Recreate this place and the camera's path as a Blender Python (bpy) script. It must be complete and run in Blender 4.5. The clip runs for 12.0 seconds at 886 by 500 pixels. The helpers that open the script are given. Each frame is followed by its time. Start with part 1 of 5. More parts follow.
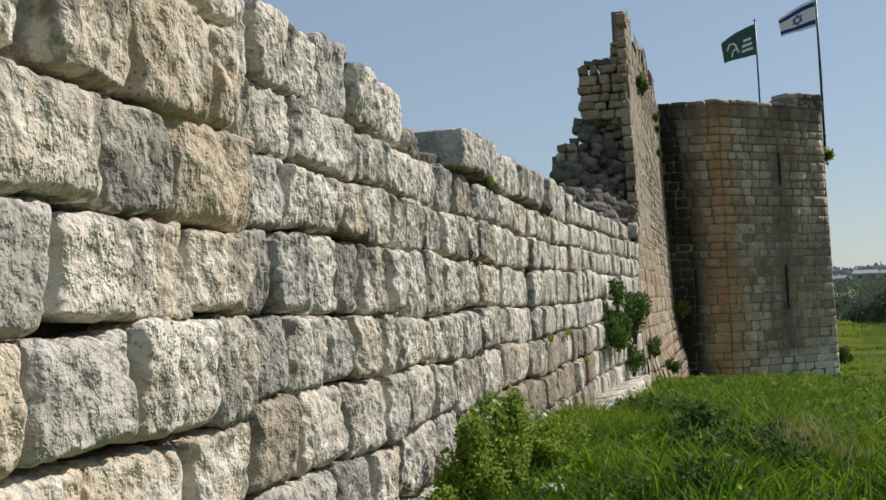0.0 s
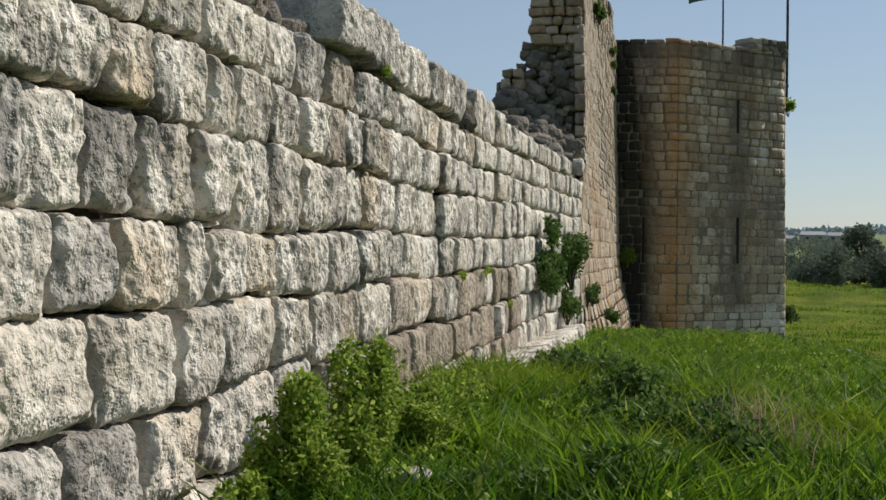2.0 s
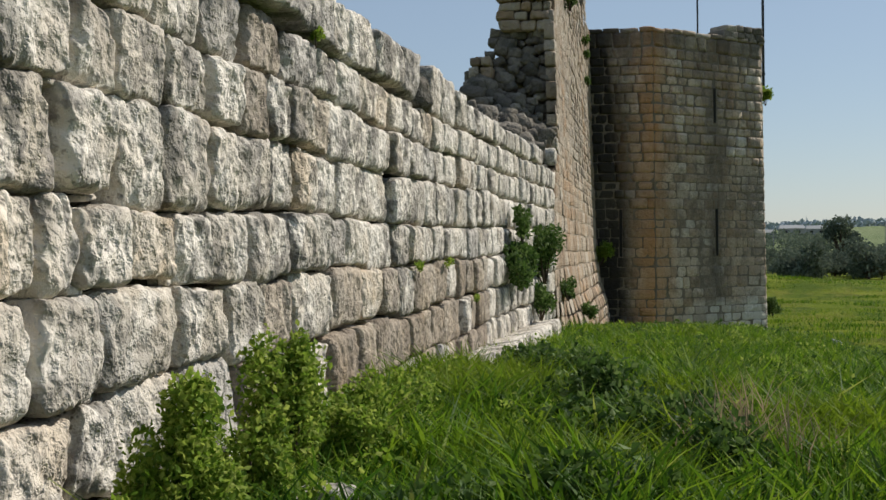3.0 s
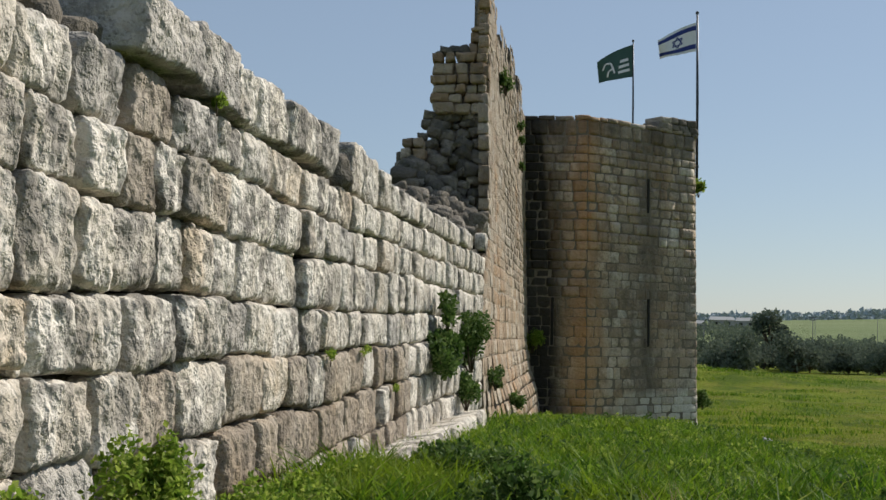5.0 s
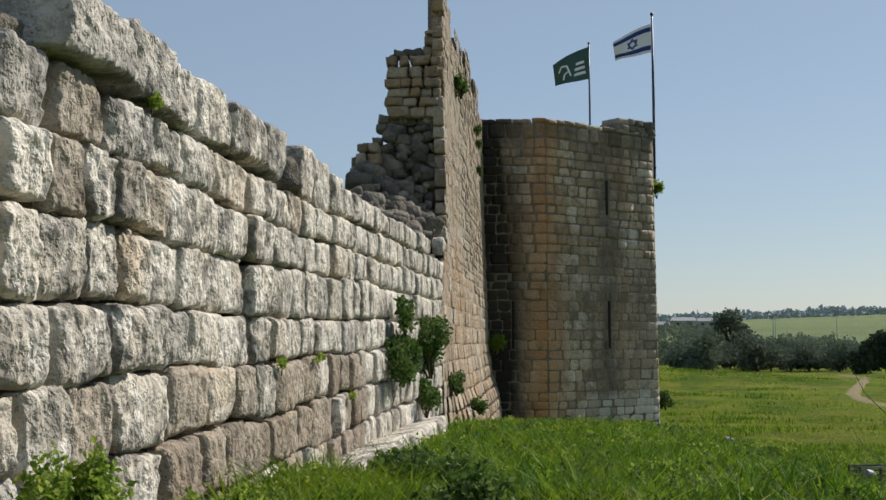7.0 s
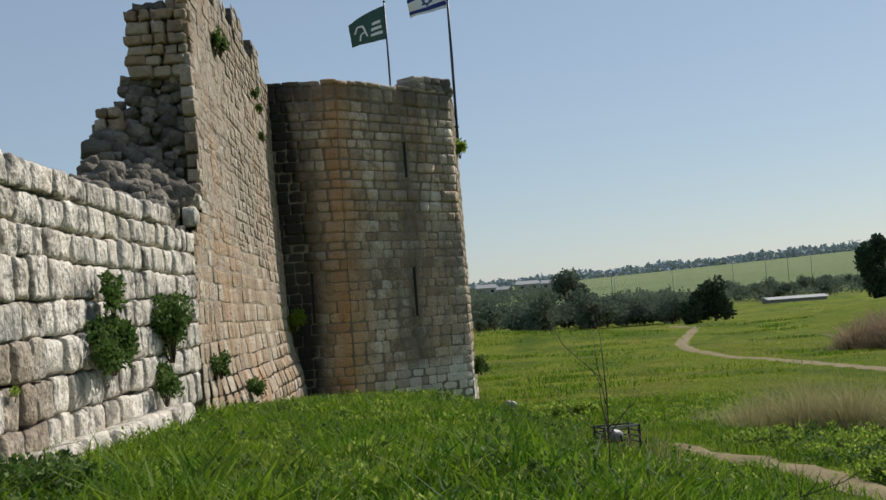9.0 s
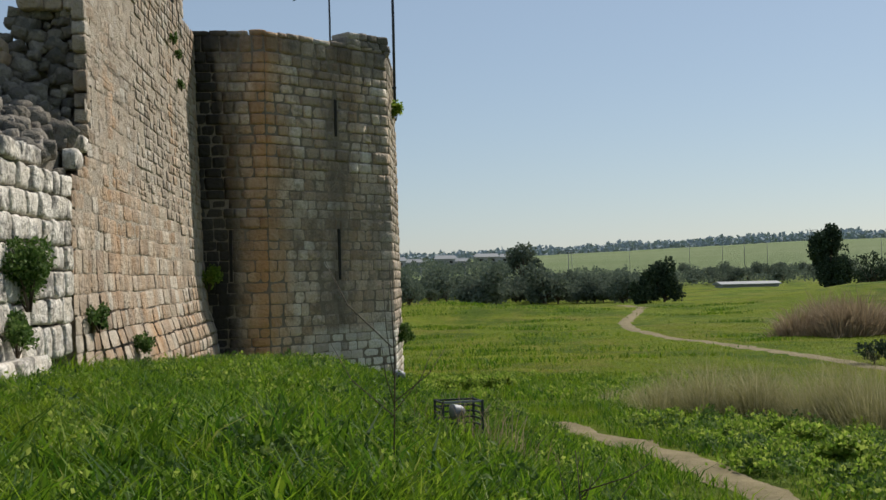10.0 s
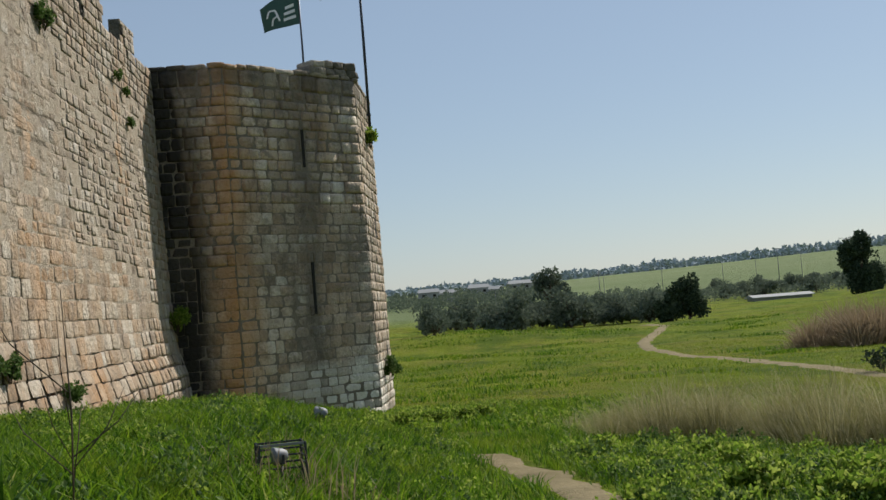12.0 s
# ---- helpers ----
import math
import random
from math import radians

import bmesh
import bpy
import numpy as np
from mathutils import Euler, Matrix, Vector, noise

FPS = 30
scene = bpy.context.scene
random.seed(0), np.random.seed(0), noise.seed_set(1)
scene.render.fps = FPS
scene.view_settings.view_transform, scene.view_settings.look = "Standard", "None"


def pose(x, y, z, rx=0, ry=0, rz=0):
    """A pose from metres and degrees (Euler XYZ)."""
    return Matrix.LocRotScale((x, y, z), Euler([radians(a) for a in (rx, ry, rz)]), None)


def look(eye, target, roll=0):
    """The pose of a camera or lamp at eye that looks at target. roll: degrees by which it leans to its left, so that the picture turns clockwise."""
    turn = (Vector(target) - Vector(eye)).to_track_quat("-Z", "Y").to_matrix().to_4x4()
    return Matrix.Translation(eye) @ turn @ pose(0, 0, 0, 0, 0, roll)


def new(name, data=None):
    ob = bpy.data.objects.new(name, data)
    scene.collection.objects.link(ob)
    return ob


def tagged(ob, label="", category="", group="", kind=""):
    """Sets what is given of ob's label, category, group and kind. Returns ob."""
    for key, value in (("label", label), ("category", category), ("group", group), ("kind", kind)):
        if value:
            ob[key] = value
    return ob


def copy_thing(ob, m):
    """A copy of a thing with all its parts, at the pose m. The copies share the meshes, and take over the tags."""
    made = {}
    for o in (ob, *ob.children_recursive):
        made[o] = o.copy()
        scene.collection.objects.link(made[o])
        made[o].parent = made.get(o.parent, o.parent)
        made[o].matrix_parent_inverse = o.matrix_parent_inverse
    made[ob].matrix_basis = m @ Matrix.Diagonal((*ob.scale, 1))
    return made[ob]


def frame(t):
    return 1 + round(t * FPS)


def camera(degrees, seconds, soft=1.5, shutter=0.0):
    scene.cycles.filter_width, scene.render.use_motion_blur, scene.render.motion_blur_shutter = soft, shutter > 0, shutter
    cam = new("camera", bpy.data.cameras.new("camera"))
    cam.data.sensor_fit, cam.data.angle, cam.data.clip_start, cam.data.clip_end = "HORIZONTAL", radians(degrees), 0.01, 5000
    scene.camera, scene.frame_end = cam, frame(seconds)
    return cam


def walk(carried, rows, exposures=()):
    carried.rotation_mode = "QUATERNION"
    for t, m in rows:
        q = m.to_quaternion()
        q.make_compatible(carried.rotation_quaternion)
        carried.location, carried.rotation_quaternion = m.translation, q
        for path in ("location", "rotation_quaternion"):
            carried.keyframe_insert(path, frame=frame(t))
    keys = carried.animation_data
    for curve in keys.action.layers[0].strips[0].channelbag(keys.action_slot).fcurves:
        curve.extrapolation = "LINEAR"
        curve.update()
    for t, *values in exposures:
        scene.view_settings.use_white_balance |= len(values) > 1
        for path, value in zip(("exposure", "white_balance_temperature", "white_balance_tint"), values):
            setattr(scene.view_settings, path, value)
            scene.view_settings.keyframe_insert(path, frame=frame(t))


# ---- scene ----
cam = camera(39.4, 12.0)
METRES, EYE, TILT, LEAN, TURN = 10.0, 1.55, -1.0, 0.0, 12.85
ROWS = [
    (0.0, 0.0, 0.0, 0.0, 0.17, 3.91, 2.56),
    (0.5, 0.0033, 0.0549, -0.003, -0.73, 2.61, 1.17),
    (1.0, 0.0184, 0.1157, -0.0038, -1.62, 2.71, 0.35),
    (1.5, 0.0338, 0.1692, -0.0061, -1.87, 1.41, -0.65),
    (2.0, 0.0516, 0.216, -0.0063, -2.19, 1.02, -0.73),
    (2.5, 0.0635, 0.2584, -0.0086, -2.76, 1.18, 0.25),
    (3.0, 0.0775, 0.3086, -0.0158, -3.06, 1.09, 0.52),
    (3.5, 0.0906, 0.3418, -0.0105, -3.25, 3.13, -0.39),
    (3.7, 0.0924, 0.3487, -0.0081, -3.40, 3.81, -0.55),
    (5.5, 0.0962, 0.3751, -0.0094, -6.89, 5.05, -1.02),
    (6.0, 0.0969, 0.377, -0.0095, -7.05, 5.28, -0.89),
    (6.5, 0.0994, 0.3807, -0.0098, -7.04, 5.34, -0.6),
    (7.0, 0.106, 0.3936, -0.0099, -7.84, 5.22, 0.26),
    (7.5, 0.1425, 0.4407, -0.0137, -14.17, 4.72, 2.89),
    (7.7, 0.1645, 0.4782, -0.0157, -17.27, 4.38, 2.94),
    (9.3, 0.3150, 0.5602, -0.0226, -14.07, 3.32, 4.14),
    (9.5, 0.343, 0.5818, -0.027, -14.91, 2.58, 2.22),
    (10.0, 0.409, 0.6142, -0.0324, -16.59, 2.27, 1.57),
    (10.3, 0.4407, 0.6217, -0.0341, -16.74, 2.14, 2.62),
    (10.5, 0.4622, 0.6243, -0.0338, -16.41, 2.88, 8.71),
    (11.0, 0.5073, 0.6381, -0.0362, -15.43, 3.92, 9.5),
    (11.5, 0.5522, 0.6542, -0.0415, -14.5, 4.08, 7.36),
    (12.0, 0.6029, 0.6816, -0.0447, -14.8, 3.75, 4.65),
]
walk(cam, [(t, pose(0, 0, EYE, TILT, LEAN, TURN) @ pose(METRES * x, METRES * y, METRES * z, 90 + pitch, roll, yaw)) for t, x, y, z, yaw, pitch, roll in ROWS])

# ---- world and sun ----
SUN_AZ, SUN_EL = 45.5, 39.0          # from +x towards +y, above the horizon
w = bpy.data.worlds.new("sky")
scene.world = w
w.use_nodes = True
wn = w.node_tree
sky = wn.nodes.new("ShaderNodeTexSky")
sky.sky_type, sky.sun_disc = "NISHITA", False
sky.sun_elevation, sky.sun_rotation = radians(SUN_EL), radians(90 - SUN_AZ)
sky.air_density, sky.dust_density, sky.ozone_density = 1.0, 0.35, 2.5
haze = wn.nodes.new("ShaderNodeMix")      # thin even haze over the whole sky
haze.data_type = "RGBA"
haze.inputs[0].default_value = 0.5
haze.inputs[7].default_value = (3.95, 4.8, 5.9, 1)
wn.links.new(sky.outputs[0], haze.inputs[6])
wn.links.new(haze.outputs[2], wn.nodes["Background"].inputs[0])
wn.nodes["Background"].inputs[1].default_value = 0.072
sun_data = bpy.data.lights.new("sun", "SUN")
sun_data.energy, sun_data.angle, sun_data.color = 4.0, radians(0.6), (1.0, 0.935, 0.85)
sun_ob = new("sun", sun_data)
sd = Vector((math.cos(radians(SUN_EL)) * math.cos(radians(SUN_AZ)), math.cos(radians(SUN_EL)) * math.sin(radians(SUN_AZ)), math.sin(radians(SUN_EL))))
sun_ob.matrix_world = look(sd * 60, (0, 0, 0))
scene.view_settings.exposure = 0.35


# ---- materials ----
class Mat:
    """A small builder of node materials."""

    def __init__(self, name, rough=0.9, spec=0.2):
        self.m = bpy.data.materials.new(name)
        self.m.use_nodes = True
        self.t = self.m.node_tree
        self.b = self.t.nodes["Principled BSDF"]
        self.b.inputs["Roughness"].default_value = rough
        self.b.inputs["Specular IOR Level"].default_value = spec

    def n(self, kind, **kw):
        node = self.t.nodes.new("ShaderNode" + kind)
        for k, v in kw.items():
            if k in node.inputs:
                node.inputs[k].default_value = v
        return node

    def link(self, a, b):
        self.t.links.new(a, b)

    def pos(self, scale=(1, 1, 1)):
        g = self.n("NewGeometry")
        mp = self.n("Mapping")
        mp.inputs["Scale"].default_value = scale
        self.link(g.outputs["Position"], mp.inputs["Vector"])
        return mp.outputs["Vector"]

    def noise(self, scale, detail=4, rough=0.6, at=(1, 1, 1), lo=0.3, hi=0.7):
        nz = self.n("TexNoise", Scale=scale, Detail=detail, Roughness=rough)
        self.link(self.pos(at), nz.inputs["Vector"])
        mr = self.n("MapRange")
        mr.inputs["From Min"].default_value, mr.inputs["From Max"].default_value = lo, hi
        self.link(nz.outputs[0], mr.inputs["Value"])
        return mr.outputs["Result"]

    def mix(self, fac, a, b, kind="MIX"):
        mx = self.n("Mix")
        mx.data_type, mx.blend_type = "RGBA", kind
        for sock, val in ((mx.inputs[0], fac), (mx.inputs[6], a), (mx.inputs[7], b)):
            if isinstance(val, (int, float)):
                sock.default_value = val
            elif isinstance(val, tuple):
                sock.default_value = (*val[:3], 1)
            else:
                self.link(val, sock)
        return mx.outputs[2]

    def math(self, op, a, b=0.0):
        mt = self.n("Math")
        mt.operation = op
        for sock, val in zip(mt.inputs, (a, b)):
            if isinstance(val, (int, float)):
                sock.default_value = val
            else:
                self.link(val, sock)
        return mt.outputs[0]

    def ramp(self, fac, stops):
        r = self.n("ValToRGB")
        e = r.color_ramp.elements
        while len(e) < len(stops):
            e.new(0.5)
        for el, (p, c) in zip(e, stops):
            el.position, el.color = p, (*c, 1)
        self.link(fac, r.inputs[0])
        return r.outputs[0]

    def each(self):
        """A random number for each piece, be it an object or an island of a joined mesh."""
        o, g = self.n("ObjectInfo"), self.n("NewGeometry")
        return self.math("FRACT", self.math("ADD", o.outputs["Random"], g.outputs["Random Per Island"]))

    def color(self, c):
        if isinstance(c, tuple):
            self.b.inputs["Base Color"].default_value = (*c, 1)
        else:
            self.link(c, self.b.inputs["Base Color"])
        return self

    def bump(self, height, strength=0.5, dist=0.02):
        bp = self.n("Bump", Strength=strength, Distance=dist)
        self.link(height, bp.inputs["Height"])
        self.link(bp.outputs[0], self.b.inputs["Normal"])
        return self


def stone_material(name, tones, lichen, lichen_amount, stain=(0.30, 0.20, 0.11), stain_amount=0.35, tower=False, weather=0.0, bleach=0.0):
    m = Mat(name, 0.92, 0.15)
    col = m.ramp(m.each(), tones)
    col = m.mix(m.math("MULTIPLY", m.noise(1.7, 3, 0.5), stain_amount), col, stain)
    if weather:      # rust-coloured washes and grey run-off in large uneven patches
        col = m.mix(m.math("MULTIPLY", m.noise(0.42, 5, 0.6, (1, 1, 0.6), 0.50, 0.66), weather), col, (0.44, 0.245, 0.11))
        col = m.mix(m.math("MULTIPLY", m.noise(0.8, 6, 0.68, (1.3, 1.3, 0.45), 0.52, 0.66), weather), col, (0.12, 0.105, 0.09))
    col = m.mix(m.math("MULTIPLY", m.noise(2.4, 4, 0.55, lo=0.46, hi=0.55), bleach), col, (0.74, 0.695, 0.615))
    stand = m.noise(1.1, 3, 0.5, lo=0.38, hi=0.58)      # lichen keeps to some stretches and leaves others bare
    col = m.mix(m.math("MULTIPLY", m.math("MULTIPLY", m.noise(3.6, 6, 0.62, lo=0.49, hi=0.56), stand), lichen_amount), col, lichen)
    col = m.mix(m.math("MULTIPLY", m.math("MULTIPLY", m.noise(9, 5, 0.65, lo=0.52, hi=0.58), m.math("ADD", stand, 0.3)), 0.62 * lichen_amount), col, tuple(c * 1.1 for c in lichen))
    col = m.mix(m.math("MULTIPLY", m.noise(26, 4, 0.6, lo=0.58, hi=0.64), 0.6 * lichen_amount), col, tuple(c * 0.75 for c in lichen))
    vor = m.n("TexVoronoi", Scale=30.0)
    m.link(m.pos(), vor.inputs["Vector"])
    hole = m.n("MapRange")
    hole.inputs["From Min"].default_value, hole.inputs["From Max"].default_value = 0.26, 0.10
    m.link(vor.outputs["Distance"], hole.inputs["Value"])
    pit = m.math("MULTIPLY", hole.outputs["Result"], m.noise(3.0, 3, 0.5, lo=0.48, hi=0.6))
    col = m.mix(m.math("MULTIPLY", pit, 0.75), col, tuple(c * 0.55 for c in lichen))
    if tower:
        g = m.n("NewGeometry")
        sep = m.n("SeparateXYZ")
        m.link(g.outputs["Position"], sep.inputs[0])
        rag = m.noise(0.9, 4, 0.6, (1, 1, 0.25), 0.25, 0.75)

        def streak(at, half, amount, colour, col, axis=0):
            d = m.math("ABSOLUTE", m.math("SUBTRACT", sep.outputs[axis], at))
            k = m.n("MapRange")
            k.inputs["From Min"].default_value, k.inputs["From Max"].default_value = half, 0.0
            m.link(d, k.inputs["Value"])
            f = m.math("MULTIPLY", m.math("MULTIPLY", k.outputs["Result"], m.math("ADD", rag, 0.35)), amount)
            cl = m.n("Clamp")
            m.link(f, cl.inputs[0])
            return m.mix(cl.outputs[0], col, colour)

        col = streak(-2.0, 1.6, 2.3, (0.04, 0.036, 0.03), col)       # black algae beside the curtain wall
        col = streak(0.0, 0.8, 1.0, (0.50, 0.28, 0.13), col)         # rust-brown band along the first arris
        col = streak(1.9, 0.7, 0.8, (0.10, 0.09, 0.075), col)        # grey run-off below the slit
        col = streak(3.3, 1.0, 0.35, (0.36, 0.34, 0.30), col)        # bleached towards the far arris
        low = m.n("MapRange")                                        # paler relaid courses at the foot, block by block
        low.inputs["From Min"].default_value, low.inputs["From Max"].default_value = -0.2, -0.5
        m.link(sep.outputs[2], low.inputs["Value"])
        side = m.n("MapRange")
        side.inputs["From Min"].default_value, side.inputs["From Max"].default_value = 0.7, 1.3
        m.link(sep.outputs[0], side.inputs["Value"])
        relaid = m.math("MULTIPLY", m.math("MULTIPLY", low.outputs["Result"], side.outputs["Result"]), m.math("ADD", m.math("MULTIPLY", m.each(), 0.6), 0.2))
        col = m.mix(relaid, col, (0.74, 0.70, 0.61))
        col = streak(7.9, 0.7, 0.6, (0.07, 0.065, 0.055), col, 2)    # weathered coping
        col = streak(2.9, 1.4, 0.35, (0.13, 0.115, 0.09), col, 2)     # damp algae across the middle courses
    m.color(col)
    h = m.math("ADD", m.math("MULTIPLY", m.noise(6.5, 4, 0.5), 1.3), m.math("MULTIPLY", m.noise(40, 3, 0.6), 0.14))
    warp = m.n("TexNoise", Scale=5.0, Detail=3.0)
    m.link(m.pos(), warp.inputs["Vector"])
    mv = m.n("VectorMath")
    mv.operation = "MULTIPLY_ADD"
    mv.inputs[1].default_value = (0.16, 0.16, 0.16)
    m.link(warp.outputs["Color"], mv.inputs[0])
    m.link(m.pos(), mv.inputs[2])
    chip = m.n("TexVoronoi", Scale=9.0)
    m.link(mv.outputs[0], chip.inputs["Vector"])
    h = m.math("ADD", h, m.math("MULTIPLY", chip.outputs["Distance"], 1.1))
    h = m.math("ADD", h, m.math("MULTIPLY", m.noise(13, 4, 0.55, lo=0.43, hi=0.54), 0.7))
    h = m.math("ADD", h, m.math("MULTIPLY", m.noise(30, 3, 0.55, lo=0.44, hi=0.54), 0.25))
    h = m.math("SUBTRACT", h, m.math("MULTIPLY", pit, 0.9))
    m.bump(h, 0.45, 0.045)
    return m.m


M_GREY = stone_material("weathered_limestone", [(0.0, (0.36, 0.335, 0.29)), (0.25, (0.46, 0.43, 0.375)), (0.6, (0.56, 0.52, 0.45)), (1.0, (0.65, 0.61, 0.535))], (0.155, 0.145, 0.128), 0.85, (0.54, 0.44, 0.31), 0.38, False, 0.0, 0.7)
M_WARM = stone_material("cream_limestone", [(0.0, (0.42, 0.365, 0.29)), (0.4, (0.54, 0.475, 0.385)), (0.7, (0.59, 0.535, 0.455)), (1.0, (0.65, 0.62, 0.57))], (0.18, 0.16, 0.13), 0.75, (0.58, 0.42, 0.24), 0.42, False, 0.0, 0.5)
M_DARKGREY = stone_material("lichened_limestone", [(0.0, (0.25, 0.238, 0.215)), (0.5, (0.34, 0.325, 0.295)), (1.0, (0.46, 0.435, 0.395))], (0.12, 0.115, 0.105), 0.75, (0.38, 0.32, 0.25), 0.3, False, 0.0, 0.3)
M_BROWN = stone_material("earth_stained_limestone", [(0.0, (0.230, 0.191, 0.149)), (0.5, (0.323, 0.276, 0.221)), (1.0, (0.442, 0.399, 0.336))], (0.13, 0.11, 0.09), 0.6, (0.35, 0.255, 0.15), 0.5, False, 0.0, 0.08)
M_TAN = stone_material("tan_limestone", [(0.0, (0.213, 0.160, 0.111)), (0.25, (0.320, 0.238, 0.160)), (0.5, (0.369, 0.299, 0.217)), (0.8, (0.426, 0.369, 0.287)), (1.0, (0.525, 0.480, 0.402))], (0.20, 0.175, 0.14), 0.35, (0.46, 0.28, 0.15), 0.4, False, 0.6, 0.12)
M_UPPER = stone_material("pale_rubble_masonry", [(0.0, (0.200, 0.164, 0.124)), (0.3, (0.288, 0.244, 0.188)), (0.7, (0.352, 0.312, 0.252)), (1.0, (0.440, 0.408, 0.352))], (0.19, 0.165, 0.135), 0.4, (0.42, 0.28, 0.16), 0.38, False, 0.6, 0.1)
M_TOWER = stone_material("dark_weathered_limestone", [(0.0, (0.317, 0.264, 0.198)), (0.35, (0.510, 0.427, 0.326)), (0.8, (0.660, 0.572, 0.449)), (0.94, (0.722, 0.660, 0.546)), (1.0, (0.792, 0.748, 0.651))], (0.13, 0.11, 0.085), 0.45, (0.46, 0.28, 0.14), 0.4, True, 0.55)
# tones kept dark to put in the shade on the wall's broken end
M_RUBBLE = stone_material("rubble_stone", [(0.0, (0.10, 0.09, 0.075)), (0.5, (0.18, 0.16, 0.13)), (0.85, (0.28, 0.25, 0.21)), (1.0, (0.48, 0.43, 0.36))], (0.08, 0.08, 0.07), 0.6, (0.30, 0.25, 0.19), 0.35)


def earth_material(name, a, b, scale=3.0):
    m = Mat(name, 0.95, 0.1)
    col = m.mix(m.noise(scale, 5, 0.65), a, b)
    col = m.mix(m.math("MULTIPLY", m.noise(scale * 14, 4, 0.7), 0.5), col, tuple(c * 0.5 for c in a))
    m.color(col).bump(m.noise(scale * 10, 5, 0.7), 0.6, 0.03)
    return m.m


M_MORTAR = earth_material("pale_mortar", (0.36, 0.30, 0.23), (0.48, 0.42, 0.33))
M_TOWERMORTAR = earth_material("weathered_mortar", (0.19, 0.16, 0.12), (0.30, 0.255, 0.195))
M_FILL = earth_material("earth_and_rubble_fill", (0.24, 0.20, 0.15), (0.36, 0.32, 0.26), 4.0)
# earth far darker than the fill: the shade of the gaps is in its colour
M_GAPSHADE = earth_material("earth_with_gap_shade", (0.05, 0.042, 0.032), (0.09, 0.075, 0.058))
M_PATH = earth_material("trodden_earth", (0.20, 0.165, 0.085), (0.33, 0.27, 0.155), 1.3)


def ground_material():
    m = Mat("meadow", 0.95, 0.05)
    big = m.noise(0.09, 4, 0.6)
    mid = m.noise(0.7, 5, 0.65, (1, 0.45, 1))
    col = m.mix(big, (0.16, 0.235, 0.016), (0.285, 0.315, 0.026))
    col = m.mix(m.math("MULTIPLY", m.noise(0.25, 5, 0.7, (0.6, 0.25, 1), 0.50, 0.64), 0.75), col, (0.29, 0.25, 0.055))
    col = m.mix(m.math("MULTIPLY", m.noise(0.4, 6, 0.7, (0.5, 0.35, 1), 0.48, 0.60), 0.72), col, (0.07, 0.13, 0.012))
    col = m.mix(m.math("MULTIPLY", mid, 0.4), col, (0.06, 0.105, 0.012))
    col = m.mix(m.math("MULTIPLY", m.noise(7, 5, 0.7, lo=0.45, hi=0.7), 0.5), col, (0.03, 0.055, 0.01))
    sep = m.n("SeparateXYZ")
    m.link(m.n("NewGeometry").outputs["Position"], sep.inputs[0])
    hazed_crop = m.n("MapRange")      # far fields: a paler crop, with distance haze mixed into the colour
    hazed_crop.inputs["From Min"].default_value, hazed_crop.inputs["From Max"].default_value = 240, 330
    m.link(sep.outputs[1], hazed_crop.inputs["Value"])
    col = m.mix(hazed_crop.outputs["Result"], col, m.mix(m.noise(0.006, 3, 0.5, (0.4, 1.5, 1)), (0.15, 0.20, 0.085), (0.20, 0.235, 0.12)))
    m.color(col).bump(m.math("ADD", m.noise(2.5, 6, 0.7), m.noise(14, 4, 0.7)), 0.9, 0.12)
    return m.m


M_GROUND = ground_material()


def leaf_material(name, stops, trans=0.35, rough=0.65, patch=0.0):
    m = Mat(name, rough, 0.12)
    col = m.ramp(m.each(), stops)
    if patch:      # stands of deeper and of yellower growth
        col = m.mix(m.math("MULTIPLY", m.noise(0.9, 4, 0.6, lo=0.47, hi=0.60), patch), col, (0.035, 0.10, 0.012))
        col = m.mix(m.math("MULTIPLY", m.noise(0.55, 4, 0.6, (1.3, 1, 1), 0.50, 0.64), patch), col, (0.27, 0.33, 0.02))
    m.color(col)
    tr = m.n("BsdfTranslucent")
    m.link(col, tr.inputs["Color"])
    mx = m.n("MixShader")
    mx.inputs[0].default_value = trans
    m.link(m.b.outputs[0], mx.inputs[1])
    m.link(tr.outputs[0], mx.inputs[2])
    m.link(mx.outputs[0], m.t.nodes["Material Output"].inputs["Surface"])
    return m.m


M_GRASS = leaf_material("fresh_grass", [(0, (0.025, 0.07, 0.006)), (0.35, (0.07, 0.155, 0.010)), (0.7, (0.14, 0.25, 0.014)), (0.96, (0.21, 0.31, 0.022)), (1, (0.30, 0.31, 0.09))], 0.45, 0.6, 0.4)
M_MEADOW = leaf_material("meadow_grass", [(0, (0.12, 0.19, 0.015)), (0.5, (0.21, 0.29, 0.022)), (1, (0.31, 0.33, 0.05))], 0.4, 0.8)
M_LEAF = leaf_material("shrub_leaves", [(0, (0.09, 0.17, 0.02)), (0.5, (0.20, 0.30, 0.035)), (1, (0.36, 0.42, 0.09))], 0.5)
M_DARKLEAF = leaf_material("bramble_leaves", [(0, (0.035, 0.075, 0.016)), (0.6, (0.08, 0.145, 0.03)), (1, (0.18, 0.25, 0.08))], 0.35)
# olive grey-green, lightened in the colour for the haze over the distance
M_OLIVE = leaf_material("olive_leaves", [(0, (0.085, 0.11, 0.08)), (0.6, (0.125, 0.155, 0.11)), (1, (0.18, 0.21, 0.15))], 0.25, 0.95)
M_FARDARK = leaf_material("dense_dark_foliage", [(0, (0.03, 0.048, 0.03)), (0.6, (0.05, 0.075, 0.042)), (1, (0.085, 0.115, 0.065))], 0.1, 0.95)
